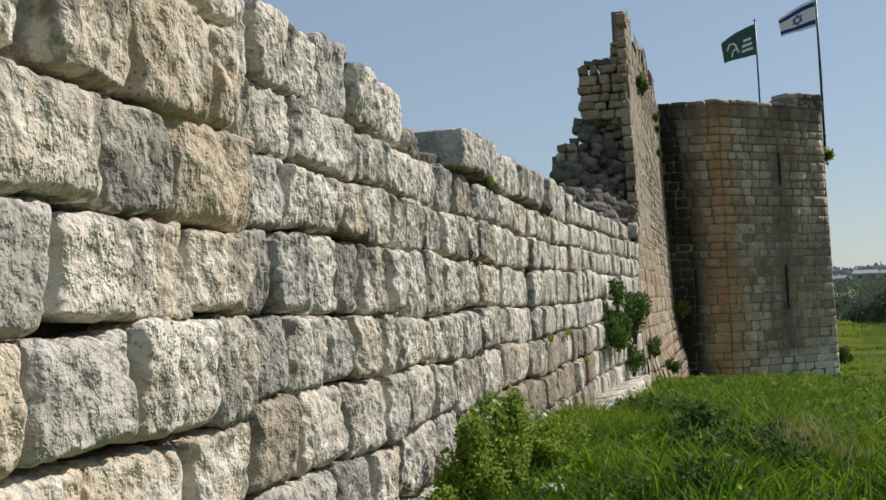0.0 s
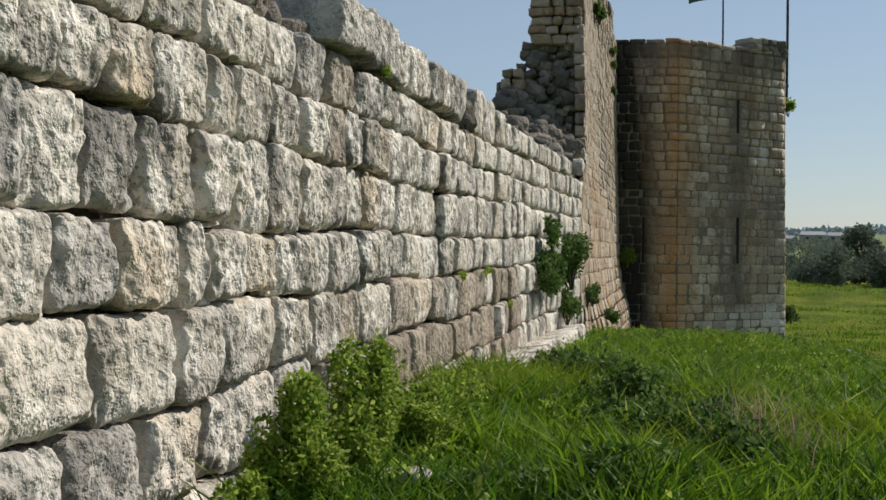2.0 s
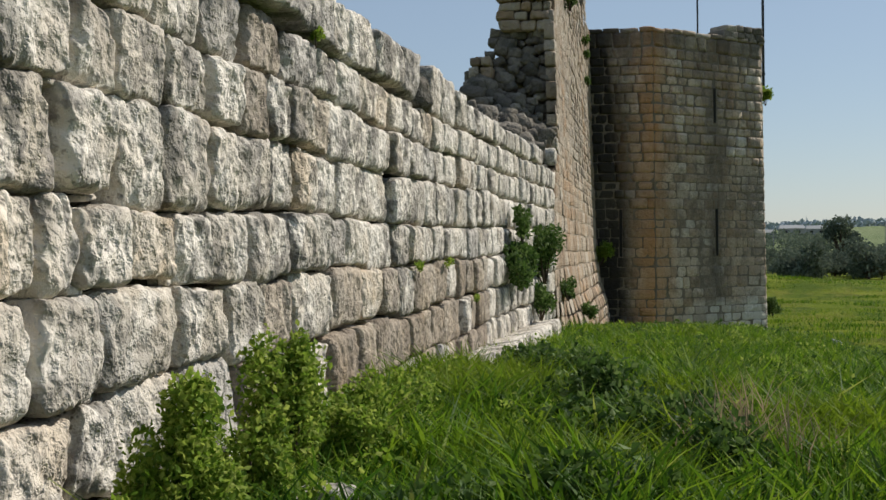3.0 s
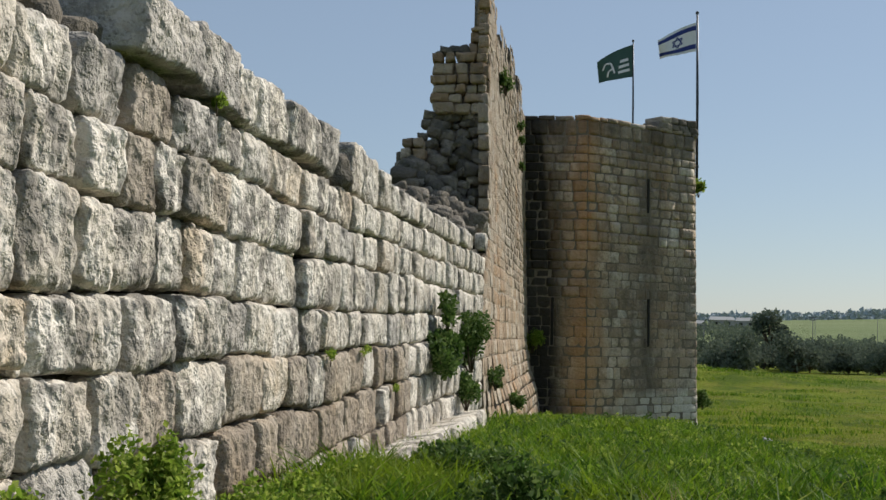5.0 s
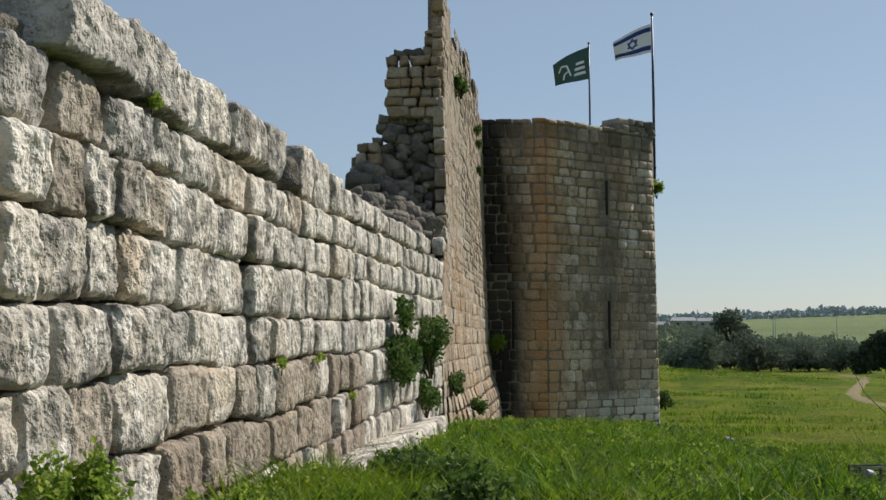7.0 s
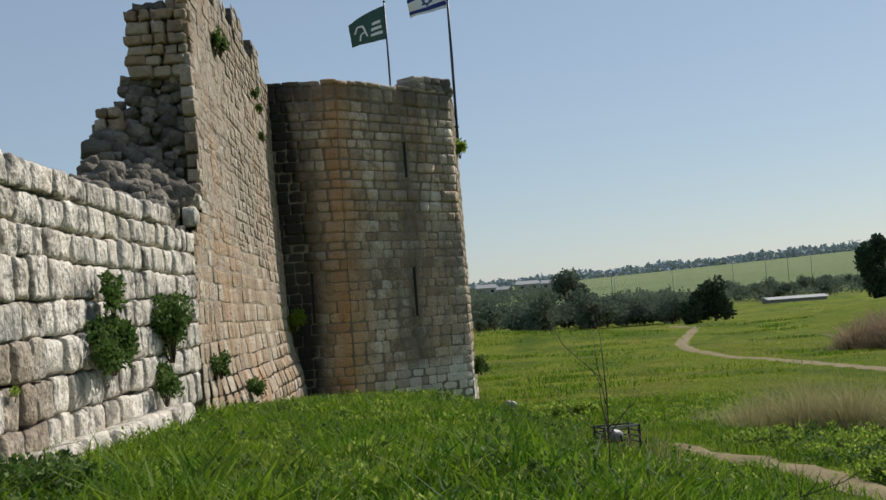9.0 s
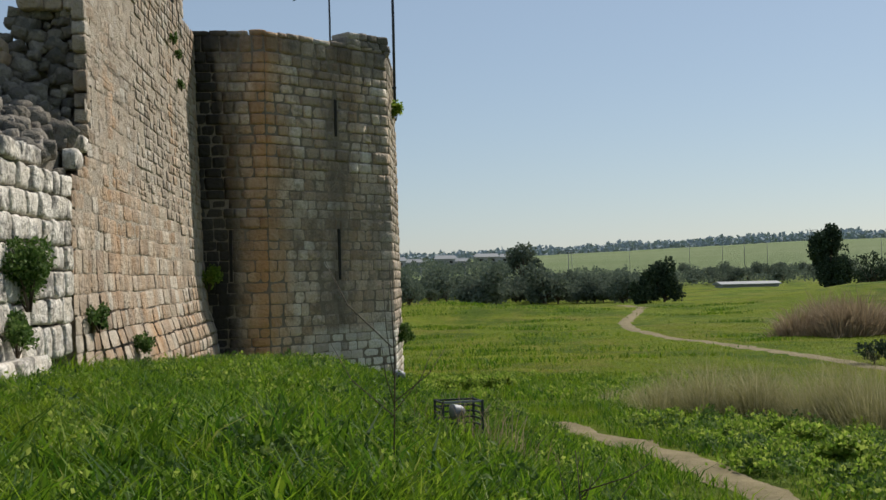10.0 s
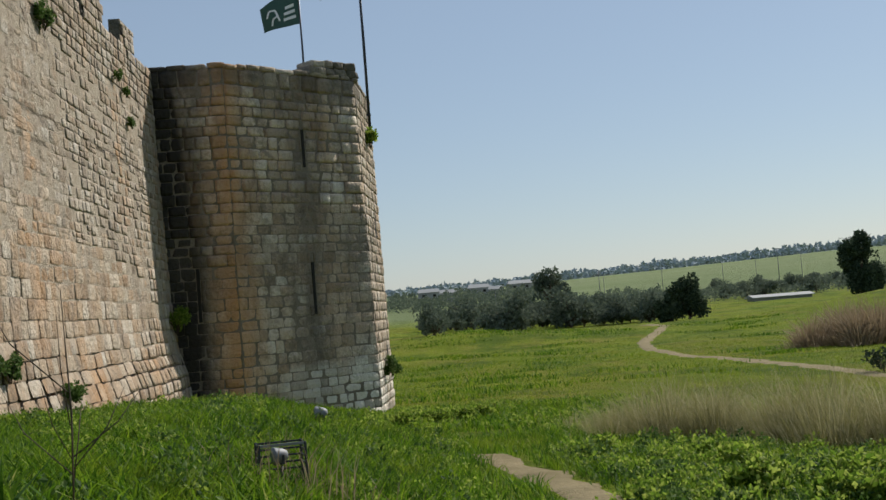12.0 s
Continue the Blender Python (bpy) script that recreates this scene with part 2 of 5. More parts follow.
M_DRY = leaf_material("dry_grass", [(0, (0.19, 0.19, 0.06)), (0.5, (0.30, 0.28, 0.13)), (1, (0.44, 0.41, 0.24))], 0.4)
M_REED = leaf_material("brown_reeds", [(0, (0.20, 0.15, 0.085)), (1, (0.36, 0.28, 0.18))], 0.35)
# blue-grey instead of leaf green: distance haze is put into this colour
M_FARHAZED = leaf_material("distant_woods", [(0, (0.30, 0.36, 0.385)), (1, (0.36, 0.41, 0.43))], 0.0, 0.95)


def plain(name, c, rough=0.6, metal=0.0, vary=0.15, scale=20):
    m = Mat(name, rough, 0.4)
    m.b.inputs["Metallic"].default_value = metal
    m.color(m.mix(m.math("MULTIPLY", m.noise(scale, 4, 0.6), vary), c, tuple(x * 0.4 for x in c)))
    return m.m


M_BARK = plain("bark", (0.10, 0.075, 0.05), 0.9, 0, 0.6)
M_METAL = plain("dark_painted_metal", (0.035, 0.04, 0.045), 0.45, 0.3)
M_GALV = plain("galvanised_steel", (0.20, 0.21, 0.22), 0.6, 0.3)
M_WHITE = plain("white_cloth", (0.78, 0.79, 0.82), 0.85, 0, 0.12, 6)
M_BLUE = plain("blue_cloth", (0.03, 0.05, 0.22), 0.85, 0, 0.2, 6)
M_POLE = plain("weathered_grey_pole", (0.16, 0.17, 0.175), 0.7)
M_GREEN = plain("green_cloth", (0.055, 0.115, 0.10), 0.85, 0, 0.3, 5)
# painted shade of the arrow slits, reused for the house windows
M_VOID = plain("slit_shadow_stone", (0.02, 0.018, 0.016), 0.95)
M_SHED = plain("pale_roof_sheet", (0.30, 0.31, 0.31), 0.7, 0, 0.2, 0.3)


# ---- builders ----
def mesh_of(name, verts, faces, mat, smooth=True):
    me = bpy.data.meshes.new(name)
    me.from_pydata(verts, [], faces)
    if mat:
        me.materials.append(mat)
    if smooth:
        me.polygons.foreach_set("use_smooth", [True] * len(me.polygons))
    me.update()
    return me


def part(name, me, parent, label="", m=None):
    ob = new(name, me)
    ob.parent = parent
    if m is not None:
        ob.matrix_basis = m
    if label:
        ob["label"] = label
    return ob


def bm_mesh(name, bm, mat, smooth=False):
    me = bpy.data.meshes.new(name)
    bm.to_mesh(me)
    bm.free()
    me.materials.append(mat)
    if smooth:
        me.polygons.foreach_set("use_smooth", [True] * len(me.polygons))
    return me


def tube(points, radii, sides=6):
    """Vertices and faces of a tapered round bar along the points."""
    vs, fs = [], []
    for i, p in enumerate(points):
        p = Vector(p)
        a = Vector(points[max(0, i - 1)])
        b = Vector(points[min(len(points) - 1, i + 1)])
        q = (b - a).to_track_quat("Z", "Y")
        for k in range(sides):
            an = 2 * math.pi * k / sides
            vs.append(tuple(p + q @ Vector((math.cos(an) * radii[i], math.sin(an) * radii[i], 0))))
    for i in range(len(points) - 1):
        for k in range(sides):
            a, b = i * sides + k, i * sides + (k + 1) % sides
            fs.append((a, b, b + sides, a + sides))
    fs.append(tuple(range(sides))[::-1])
    fs.append(tuple(range((len(points) - 1) * sides, len(points) * sides)))
    return vs, fs


def merge(lists):
    vs, fs = [], []
    for v, f in lists:
        o = len(vs)
        vs += list(v)
        fs += [tuple(i + o for i in q) for q in f]
    return vs, fs


def stone(w, h, bulge, back, rng, nu=5, nv=4, rough=0.012, lump=0.0, skew=0.02, chips=6, corner=(0.05, 0.28)):
    """One hewn block: n outward (x), u along (y), v up (z); centre of its joint face at the origin.
    The face is split by a few random chips, each corner is knocked off by its own amount and the outline is uneven."""
    ox, oy = rng.uniform(0, 900), rng.uniform(0, 900)
    cu = [rng.uniform(-skew, skew) * w for _ in range(4)]
    cv = [rng.uniform(-skew, skew) * h for _ in range(4)]
    planes = []
    for _ in range(chips):
        an = rng.uniform(0, 2 * math.pi)
        far = rng.uniform(0.2, 1.3)
        planes.append((1 + far * rng.uniform(0.5, 1.0), math.cos(an) * far, math.sin(an) * far))
    vs, fs = [], []
    p = rng.uniform(11, 26)
    rcs = [rng.uniform(*corner) * min(w, h) for _ in range(4)]
    wave = 0.02 * min(w, h) / 0.4 if rough else 0.0

    def line(n):
        even = [2 * i / n - 1 for i in range(n + 1)]
        return even if n < 6 else [0.5 * e - 0.5 * math.cos(math.pi * i / n) for i, e in enumerate(even)]

    for zi in line(nv):
        for ui in line(nu):
            bu = (cu[0] * (1 - ui) * (1 - zi) + cu[1] * (1 + ui) * (1 - zi) + cu[2] * (1 - ui) * (1 + zi) + cu[3] * (1 + ui) * (1 + zi)) / 4
            bv = (cv[0] * (1 - ui) * (1 - zi) + cv[1] * (1 + ui) * (1 - zi) + cv[2] * (1 - ui) * (1 + zi) + cv[3] * (1 + ui) * (1 + zi)) / 4
            y, z = ui * w / 2, zi * h / 2
            rc = rcs[(1 if ui > 0 else 0) + (2 if zi > 0 else 0)]
            qx, qz = max(0, abs(y) - (w / 2 - rc)), max(0, abs(z) - (h / 2 - rc))
            d = math.hypot(qx, qz)
            if d > rc:
                y -= math.copysign(qx * (1 - rc / d), y)
                z -= math.copysign(qz * (1 - rc / d), z)
            e = (1 - abs(ui) ** p) * (1 - abs(zi) ** p)
            face = min([1.0] + [c - a * ui - b * zi for c, a, b in planes])
            nz = noise.noise((ox + y * 3.2, oy + z * 3.2, 3.1))
            n2 = noise.noise((ox + y * 9, oy + z * 7, 7.7))
            n3 = noise.noise((ox + y * 26, oy + z * 19, 1.7))
            n4 = noise.noise((ox + y * 15, oy + z * 6, 4.4))
            x = bulge * e * max(face, 0.3) + lump * nz * (0.4 + 0.6 * e) + rough * (0.7 * n2 + 0.8 * n3 - 1.5 * abs(n4) - 0.9 * abs(n2))
            k4 = noise.noise((ox + z * 6, 2.2, oy)) * math.copysign(1, ui) * abs(ui) ** 3
            k5 = noise.noise((5.5, oy + y * 6, ox)) * math.copysign(1, zi) * abs(zi) ** 3
            vs.append((x, y + bu + wave * k4 + rough * 0.9 * n2, z + bv + wave * k5 + rough * 0.9 * n3))
    row = nu + 1
    for j in range(nv):
        for i in range(nu):
            a = j * row + i
            fs.append((a, a + 1, a + 1 + row, a + row))
    edge = list(range(nu)) + [j * row + nu for j in range(nv)] + [nv * row + i for i in range(nu, 0, -1)] + [j * row for j in range(nv, 0, -1)]
    o = len(vs)
    for k in edge:
        x, y, z = vs[k]
        vs.append((-back, y * 0.97, z * 0.97))
    n = len(edge)
    for k in range(n):
        fs.append((edge[k], o + k, o + (k + 1) % n, edge[(k + 1) % n]))
    return vs, fs


def box(x0, x1, y0, y1, z0, z1):
    vs = [(x, y, z) for x in (x0, x1) for y in (y0, y1) for z in (z0, z1)]
    return vs, [(0, 1, 3, 2), (4, 6, 7, 5), (0, 4, 5, 1), (2, 3, 7, 6), (0, 2, 6, 4), (1, 5, 7, 3)]


def leaves(points, size, rng, up=0.3, long=1.6):
    """Many small bent leaves at the points (an n x 3 array)."""
    n = len(points)
    d = rng.normal(size=(n, 3))
    d[:, 2] += up
    d /= np.linalg.norm(d, axis=1)[:, None]
    s = np.cross(d, rng.normal(size=(n, 3)))
    s /= np.linalg.norm(s, axis=1)[:, None]
    k = (size * rng.uniform(0.6, 1.3, n))[:, None]
    nm = np.cross(d, s)
    p = np.asarray(points)
    quad = np.stack([p, p + d * k * long * 0.5 + s * k * 0.5 + nm * k * 0.15, p + d * k * long, p + d * k * long * 0.5 - s * k * 0.5 + nm * k * 0.15], 1).reshape(-1, 3)
    idx = np.arange(4 * n).reshape(n, 4)
    return quad.tolist(), idx.tolist()


def blades(base, height, width, lean, rng, out=None):
    """Grass blades that stand on the points of base: a bent, tapered strip each."""
    n = len(base)
    an = rng.uniform(0, 2 * math.pi, n)
    side = np.stack([np.cos(an), np.sin(an), 0 * an], 1)
    la = rng.uniform(0, 2 * math.pi, n)
    sway = np.stack([np.cos(la), np.sin(la), 0 * la], 1) * (lean * rng.uniform(0.2, 1.3, n))[:, None]
    out = sway if out is None else out + 0.5 * sway
    h = height[:, None]
    wd = width[:, None] / 2
    up = np.array([[0, 0, 1.0]])
    a = base - side * wd
    b = base + side * wd
    mid = base + up * h * 0.6 + out * h * 0.35
    c, d = mid + side * wd * 0.8, mid - side * wd * 0.8
    tip = base + up * h * 0.95 + out * h
    vs = np.stack([a, b, c, d, tip], 1).reshape(-1, 3)
    i = np.arange(n)[:, None] * 5
    quads = (i + np.array([[0, 1, 2, 3]])).tolist()
    tris = (i + np.array([[3, 2, 4]])).tolist()
    return vs.tolist(), quads + tris


# ---- ground ----
def smooth(t):
    t = np.clip(t, 0, 1)
    return t * t * (3 - 2 * t)


PATH_Y = [-12, 0, 8, 16.9, 19, 21.1, 24.8, 25.5]
PATH_X = [3.6, 4.8, 6.0, 6.0, 6.0, 5.9, 5.46, 5.36]
TRAIL_Y = [36, 44, 48.5, 55, 62, 70, 81, 93, 112, 122, 132]
TRAIL_X = [20.8, 20.2, 19.7, 19.9, 19.8, 19.4, 19.0, 21.0, 26.6, 28.0, 28.8]


def ground_z(x, y):
    x, y = np.asarray(x, float), np.asarray(y, float)
    gw = np.interp(y, [-10, 0, 8, 12, 16, 24, 27, 34, 42, 48, 60], [0.1, 0.15, 0.28, 0.24, 0.06, -0.12, -0.25, -0.65, -1.1, -1.6, -2.3])
    gf = np.interp(y, [-10, 0, 8, 20, 30, 45, 60], [-0.5, -0.5, -0.6, -0.85, -1.3, -2.05, -2.3])
    a = np.interp(y, [5, 14, 30, 44], [-1.9, 2.2, 1.2, -1.9])
    b = np.interp(y, [5, 14], [5.0, 5.4])
    s = smooth((x - a) / (b - a))
    z = gw * (1 - s) + gf * s
    z = z - 0.5 * smooth((x - 6) / 8) * (1 - smooth((y - 30) / 25))
    r = np.hypot(x, y)
    far = np.interp(r, [0, 230, 420, 900, 1600, 4000], [0, 0, 3.5, 16, 30, 34]) * np.interp(np.arctan2(x, np.abs(y) + 1), [-0.3, 0.05, 0.35, 1.0], [0.7, 0.85, 1.35, 1.5])
    hill = 2.6 * np.exp(-(((x - 60) / 22) ** 2 + ((y - 118) / 20) ** 2)) + 1.2 * np.exp(-(((x - 11) / 11) ** 2 + ((y - 112) / 9) ** 2))
    bumps = (0.14 * np.sin(x * 0.31 + 1.3 * np.sin(y * 0.11)) * np.sin(y * 0.23 + 0.7) + 0.06 * np.sin(x * 1.1 + y * 0.4) * np.sin(y * 0.9 + 1.2 * np.sin(x * 0.5))) * smooth((y - 45) / 40)
    return z + far + hill + bumps


def spread(a, b, fine, grow):
    out, s = [a], fine
    while out[-1] < b:
        out.append(min(b, out[-1] + s))
        s *= grow
    return out


gx = sorted(set([-v for v in spread(2, 3500, 0.5, 1.14)] + spread(-2, 8, 0.5, 1.0) + spread(8, 3500, 0.5, 1.09)))
gy = sorted(set([-v for v in spread(0, 3500, 0.6, 1.2)] + spread(0, 50, 0.5, 1.0) + spread(50, 3800, 0.6, 1.045)))
GX, GY = np.meshgrid(gx, gy)
GZ = ground_z(GX, GY) + 0.03 * np.sin(GX * 2.1 + GY) * np.sin(GY * 1.7)
nxg = len(gx)
gf = [(j * nxg + i, j * nxg + i + 1, (j + 1) * nxg + i + 1, (j + 1) * nxg + i) for j in range(len(gy) - 1) for i in range(nxg - 1)]
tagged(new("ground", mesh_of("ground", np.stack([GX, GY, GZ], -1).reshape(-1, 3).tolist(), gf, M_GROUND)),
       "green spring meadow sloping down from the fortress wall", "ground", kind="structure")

# the trodden path, a thin uneven strip on the ground
def sheet_z(x, y):
    """The height of the ground's mesh itself at a point."""
    i = min(max(int(np.searchsorted(gx, x)) - 1, 0), len(gx) - 2)
    j = min(max(int(np.searchsorted(gy, y)) - 1, 0), len(gy) - 2)
    u, v = (x - gx[i]) / (gx[i + 1] - gx[i]), (y - gy[j]) / (gy[j + 1] - gy[j])
    return float((GZ[j, i] * (1 - u) + GZ[j, i + 1] * u) * (1 - v) + (GZ[j + 1, i] * (1 - u) + GZ[j + 1, i + 1] * u) * v)


def strip(name, ys, xs, y0, y1, step, half, label, lift=0.015):
    pv, pf = [], []
    rows = np.arange(y0, y1, step)
    for yv in rows:
        c = float(np.interp(yv, ys, xs))
        hw = half * (1 + 0.45 * noise.noise((yv * 0.8, 2, 0)) + 0.25 * noise.noise((yv * 3.1, 7, 0)))
        for f in (-1, -0.5, 0, 0.5, 1):
            xx = c + f * hw + 0.16 * noise.noise((yv * 1.3, f * 2, 5)) + 0.07 * noise.noise((yv * 5, f * 2, 2))
            pv.append((xx, yv, sheet_z(xx, yv) + (lift if abs(f) < 1 else -0.02)))
    for k in range(len(rows) - 1):
        for i in range(4):
            a = k * 5 + i
            pf.append((a, a + 1, a + 6, a + 5))
    tagged(new(name, mesh_of(name, pv, pf, M_PATH)), label, "path", kind="structure")


strip("path", PATH_Y, PATH_X, -10, 25.2, 0.15, 0.33, "narrow trodden earth path through the grass")
strip("trail", TRAIL_Y, TRAIL_X, 36, 131, 0.3, 0.5, "pale dirt track winding across the meadow", 0.03)


# ---- the low wall of large hewn blocks ----
WALL_X = -1.96
rng = random.Random(11)
COURSES = [  # bottom, top and joints from the near end on
    (-0.10, 0.40, [5.0, 5.7, 6.4, 7.1, 7.9, 8.8, 9.5, 10.2, 11.0, 11.8]),
    (0.40, 0.80, [4.94, 5.6, 6.1, 6.76, 7.3, 7.7, 8.4, 9.1, 9.7, 10.19, 10.84, 11.6, 12.16, 12.67, 13.48, 14.1, 14.67, 15.28, 16.3]),
    (0.80, 1.21, [4.95, 5.56, 6.3, 7.05, 7.56, 8.34, 8.96, 9.52, 10.14, 10.97, 11.81, 12.4, 13.05, 13.6, 14.24, 14.88, 15.5, 16.06]),
    (1.21, 1.55, [4.97, 5.41, 5.99, 6.5, 6.86, 7.08, 7.37, 7.82, 8.32, 8.74, 9.25, 10.01, 10.44, 10.89, 11.35, 12.02, 12.88, 13.45, 14.02, 14.7, 15.31, 16.07]),
    (1.55, 1.96, [4.9, 5.31, 5.78, 6.2, 6.72, 7.24, 7.72, 8.22, 8.75, 9.11, 9.69, 10.18, 10.6, 11.12, 11.81, 12.73, 13.48, 14.39, 14.9, 15.47, 16.0, 16.6]),
    (1.96, 2.30, [4.95, 5.5, 6.01, 6.4, 6.81, 7.34, 7.74, 8.24, 8.75, 9.23, 9.63, 9.99, 10.44, 10.89, 11.85, 12.73, 13.45, 14.05, 14.87, 15.49, 16.2, 16.98]),
    (2.30, 2.63, [4.85, 5.06, 5.66, 6.68, 7.3, 8.11, 8.66, 9.26, 9.86, 10.61, 11.15, 11.84, 12.7, 13.62, 14.19, 14.8, 15.37, 16.13, 17.0]),
    (2.63, 3.04, [4.8, 5.13, 5.58, 6.06, 6.63, 7.2, 7.86]),
    (2.64, 3.02, [9.2, 10.12, 10.85, 11.3, 12.05, 13.1, 13.75]),
    (2.64, 3.16, [14.7, 15.35, 16.05]),
    (2.64, 3.00, [16.05, 16.6, 17.2, 17.9, 18.6, 19.2, 19.9, 20.6, 21.2, 21.7, 22.75, 23.6, 24.7]),
]


def course_lift(y, z=0.0):
    """The courses climb a little towards the fortress, and their beds waver."""
    return 0.012 * max(0.0, y - 12) + 0.05 * noise.noise((y * 0.5, z * 7, 1.5)) + 0.02 * noise.noise((y * 1.7, z * 9, 8.5))


NEAR = [
    (-0.1, 0.40, [2.2, 3.1, 4.0, 5.0]),
    (0.40, 0.76, [2.4, 3.3, 4.2, 4.94]),
    (0.76, 1.15, [1.9, 2.7, 3.56, 4.32, 4.95]),
    (1.15, 1.56, [1.7, 2.5, 3.12, 3.8, 4.48, 4.97]),
    (1.56, 1.94, [1.6, 2.4, 3.32, 4.3, 4.9]),
    (1.94, 2.33, [1.8, 2.35, 2.95, 3.57, 4.12, 4.95]),
    (2.33, 2.75, [1.7, 2.4, 3.23, 3.84, 4.51, 4.82]),
    (2.75, 3.08, [1.5, 2.2, 3.05, 3.95, 4.45, 4.8]),
]
blocks = []      # y0, y1, z0, z1, near
for z0, z1, js in COURSES:
    js = list(js)
    end = js[-1] if z0 > 2.6 else 26.2
    while js[-1] < end - 0.3:
        js.append(min(end, js[-1] + rng.uniform(0.4, 0.8)))
    for a, b in zip(js, js[1:]):
        c = (a + b) / 2
        head = rng.uniform(-0.05, 0.03) - 0.007 * max(0, a - 12) if z0 > 2.62 else 0.0
        blocks.append((a, b, z0 + course_lift(c, z0), z1 + course_lift(c, z1) + head, False))
for z0, z1, js in NEAR:
    js = list(js)
    while js[0] > -5:
        js.insert(0, js[0] - rng.uniform(0.6, 1.0))
    for a, b in zip(js, js[1:]):
        c = (a + b) / 2
        blocks.append((a, b, z0 + course_lift(c, z0), z1 + course_lift(c, z1), True))
low_wall = tagged(new("wall_low"), "ruined wall of large rough limestone blocks, grey and cream", "wall", kind="structure")
# a near-black layer behind the blocks paints the shade in their gaps
part("joint_bed", mesh_of("joint_bed", *box(WALL_X - 0.5, WALL_X - 0.18, -5.4, 27.4, -0.4, 2.58), M_GAPSHADE, False), low_wall, "earth between the blocks, darkened for the shade in the gaps")
part("core", mesh_of("wall_core", *merge([box(-3.4, WALL_X - 0.49, -5.5, 27.5, -0.4, 2.60), box(-3.3, WALL_X - 0.25, -5.5, 7.6, 2.59, 2.90), box(-3.3, WALL_X - 0.3, 9.6, 13.5, 2.59, 2.85), box(-3.3, WALL_X - 0.3, 15.0, 24.4, 2.59, 2.85)]), M_FILL, False), low_wall, "earth and rubble filling")
SPECIAL = [  # blocks whose tone stands apart: a point on the block, its stone
    (3.4, 1.35, M_DARKGREY), (2.9, 1.75, M_DARKGREY), (4.1, 1.35, M_GREY), (3.8, 1.75, M_WARM), (4.6, 1.75, M_WARM), (3.3, 2.1, M_WARM), (3.8, 2.1, M_GREY), (4.5, 2.1, M_WARM),
    (5.2, 1.0, M_BROWN), (5.1, 1.75, M_DARKGREY), (5.5, 1.75, M_DARKGREY), (6.3, 0.6, M_DARKGREY), (5.8, 1.0, M_GREY), (4.6, 1.35, M_GREY), (3.9, 0.95, M_WARM), (3.0, 1.0, M_WARM),
    (8.1, 1.75, M_GREY), (9.95, 1.0, M_BROWN), (9.0, 2.45, M_DARKGREY), (10.4, 2.45, M_DARKGREY), (8.3, 2.1, M_GREY), (11.0, 1.4, M_DARKGREY)]
far_blocks = []
for a, b, z0, z1, near in blocks:
    g = rng.uniform(0.012, 0.045)
    w_, h_ = b - a - g, z1 - z0 - rng.uniform(0.008, 0.035)
    top = z0 > 2.6 and not near
    bulge = rng.uniform(0.05, 0.085) if near else rng.uniform(0.035, 0.065) * (1.0 if a < 14 else 0.65)
    det = 34 if a < 9 else (26 if a < 13 else (16 if a < 18 else 10))
    deep = 0.55 if z0 > 2.6 else 0.25
    v, f = stone(w_, h_, bulge, deep, rng, det, det - 3, 0.019 if a < 11 else 0.014, 0.017, 0.055)
    out = 0.10 if (near and z0 > 1.1) else ((0.15 if a < 10 else 0.07) if (top and 9 < a < 13.6) else 0.0)
    toe = float(np.interp(a, [15, 26], [0, 0.23]))
    m = pose(WALL_X - 0.06 + toe + out * 0.6 + rng.uniform(-0.025, 0.02), (a + b) / 2, (z0 + z1) / 2, rng.uniform(-2, 2), rng.uniform(-1.0, 1.5), rng.uniform(-1.4, 1.4))
    mat = M_WARM if (near and rng.random() < 0.8) or rng.random() < 0.08 else (M_BROWN if a > 10.4 and a < 19 and z1 < 1.35 and rng.random() < 0.8 or rng.random() < 0.02 else (M_DARKGREY if rng.random() < (0.35 if top else 0.10) else M_GREY))
    for y_, z_, m_ in SPECIAL:
        if a < y_ < b and z0 < z_ < z1:
            mat = m_
    if 1.5 < b and a < 18:
        part("block", mesh_of("block", v, f, mat), low_wall, "", m)
    else:
        far_blocks.append(([tuple(m @ Vector(q)) for q in v], f))
tagged(part("blocks", mesh_of("blocks", *merge(far_blocks), M_GREY), low_wall), kind="stuff")


# small stones wedged into the gaps between the courses
for _ in range(38):
    z0 = rng.choice([0.80, 1.21, 1.55, 1.96, 2.30])
    yv = rng.uniform(5.0, 14.0)
    wv = rng.uniform(0.05, 0.15)
    v, f = stone(wv, rng.uniform(0.025, 0.045), 0.02, 0.12, rng, 5, 4, 0.006, 0.01, 0.15)
    part("wedge_stone", mesh_of("wedge_stone", v, f, M_GREY), low_wall, "", pose(WALL_X - 0.085 + rng.uniform(-0.03, 0.01), yv, z0 + rng.uniform(-0.01, 0.01), rng.uniform(-12, 12), 0, 0))


# ---- masonry of small courses: curtain wall and tower ----
lib_rng = random.Random(5)
LIB = [stone(1, 1, 1, 1, lib_rng, 4, 4, 0.0, 0.0, 0.035, 3, (0.03, 0.12)) for _ in range(18)]


def lib_shape(v):
    """The library's blocks are one unit wide, high and deep: the face takes a roughness in units of its depth."""
    o = lib_rng.uniform(0, 500)
    return [((x + 0.55 * noise.noise((o + y * 2.5, z * 2.5, 0))) if x > -0.5 else x, y, z) for x, y, z in v]


LIB = [(lib_shape(v), f) for v, f in LIB]


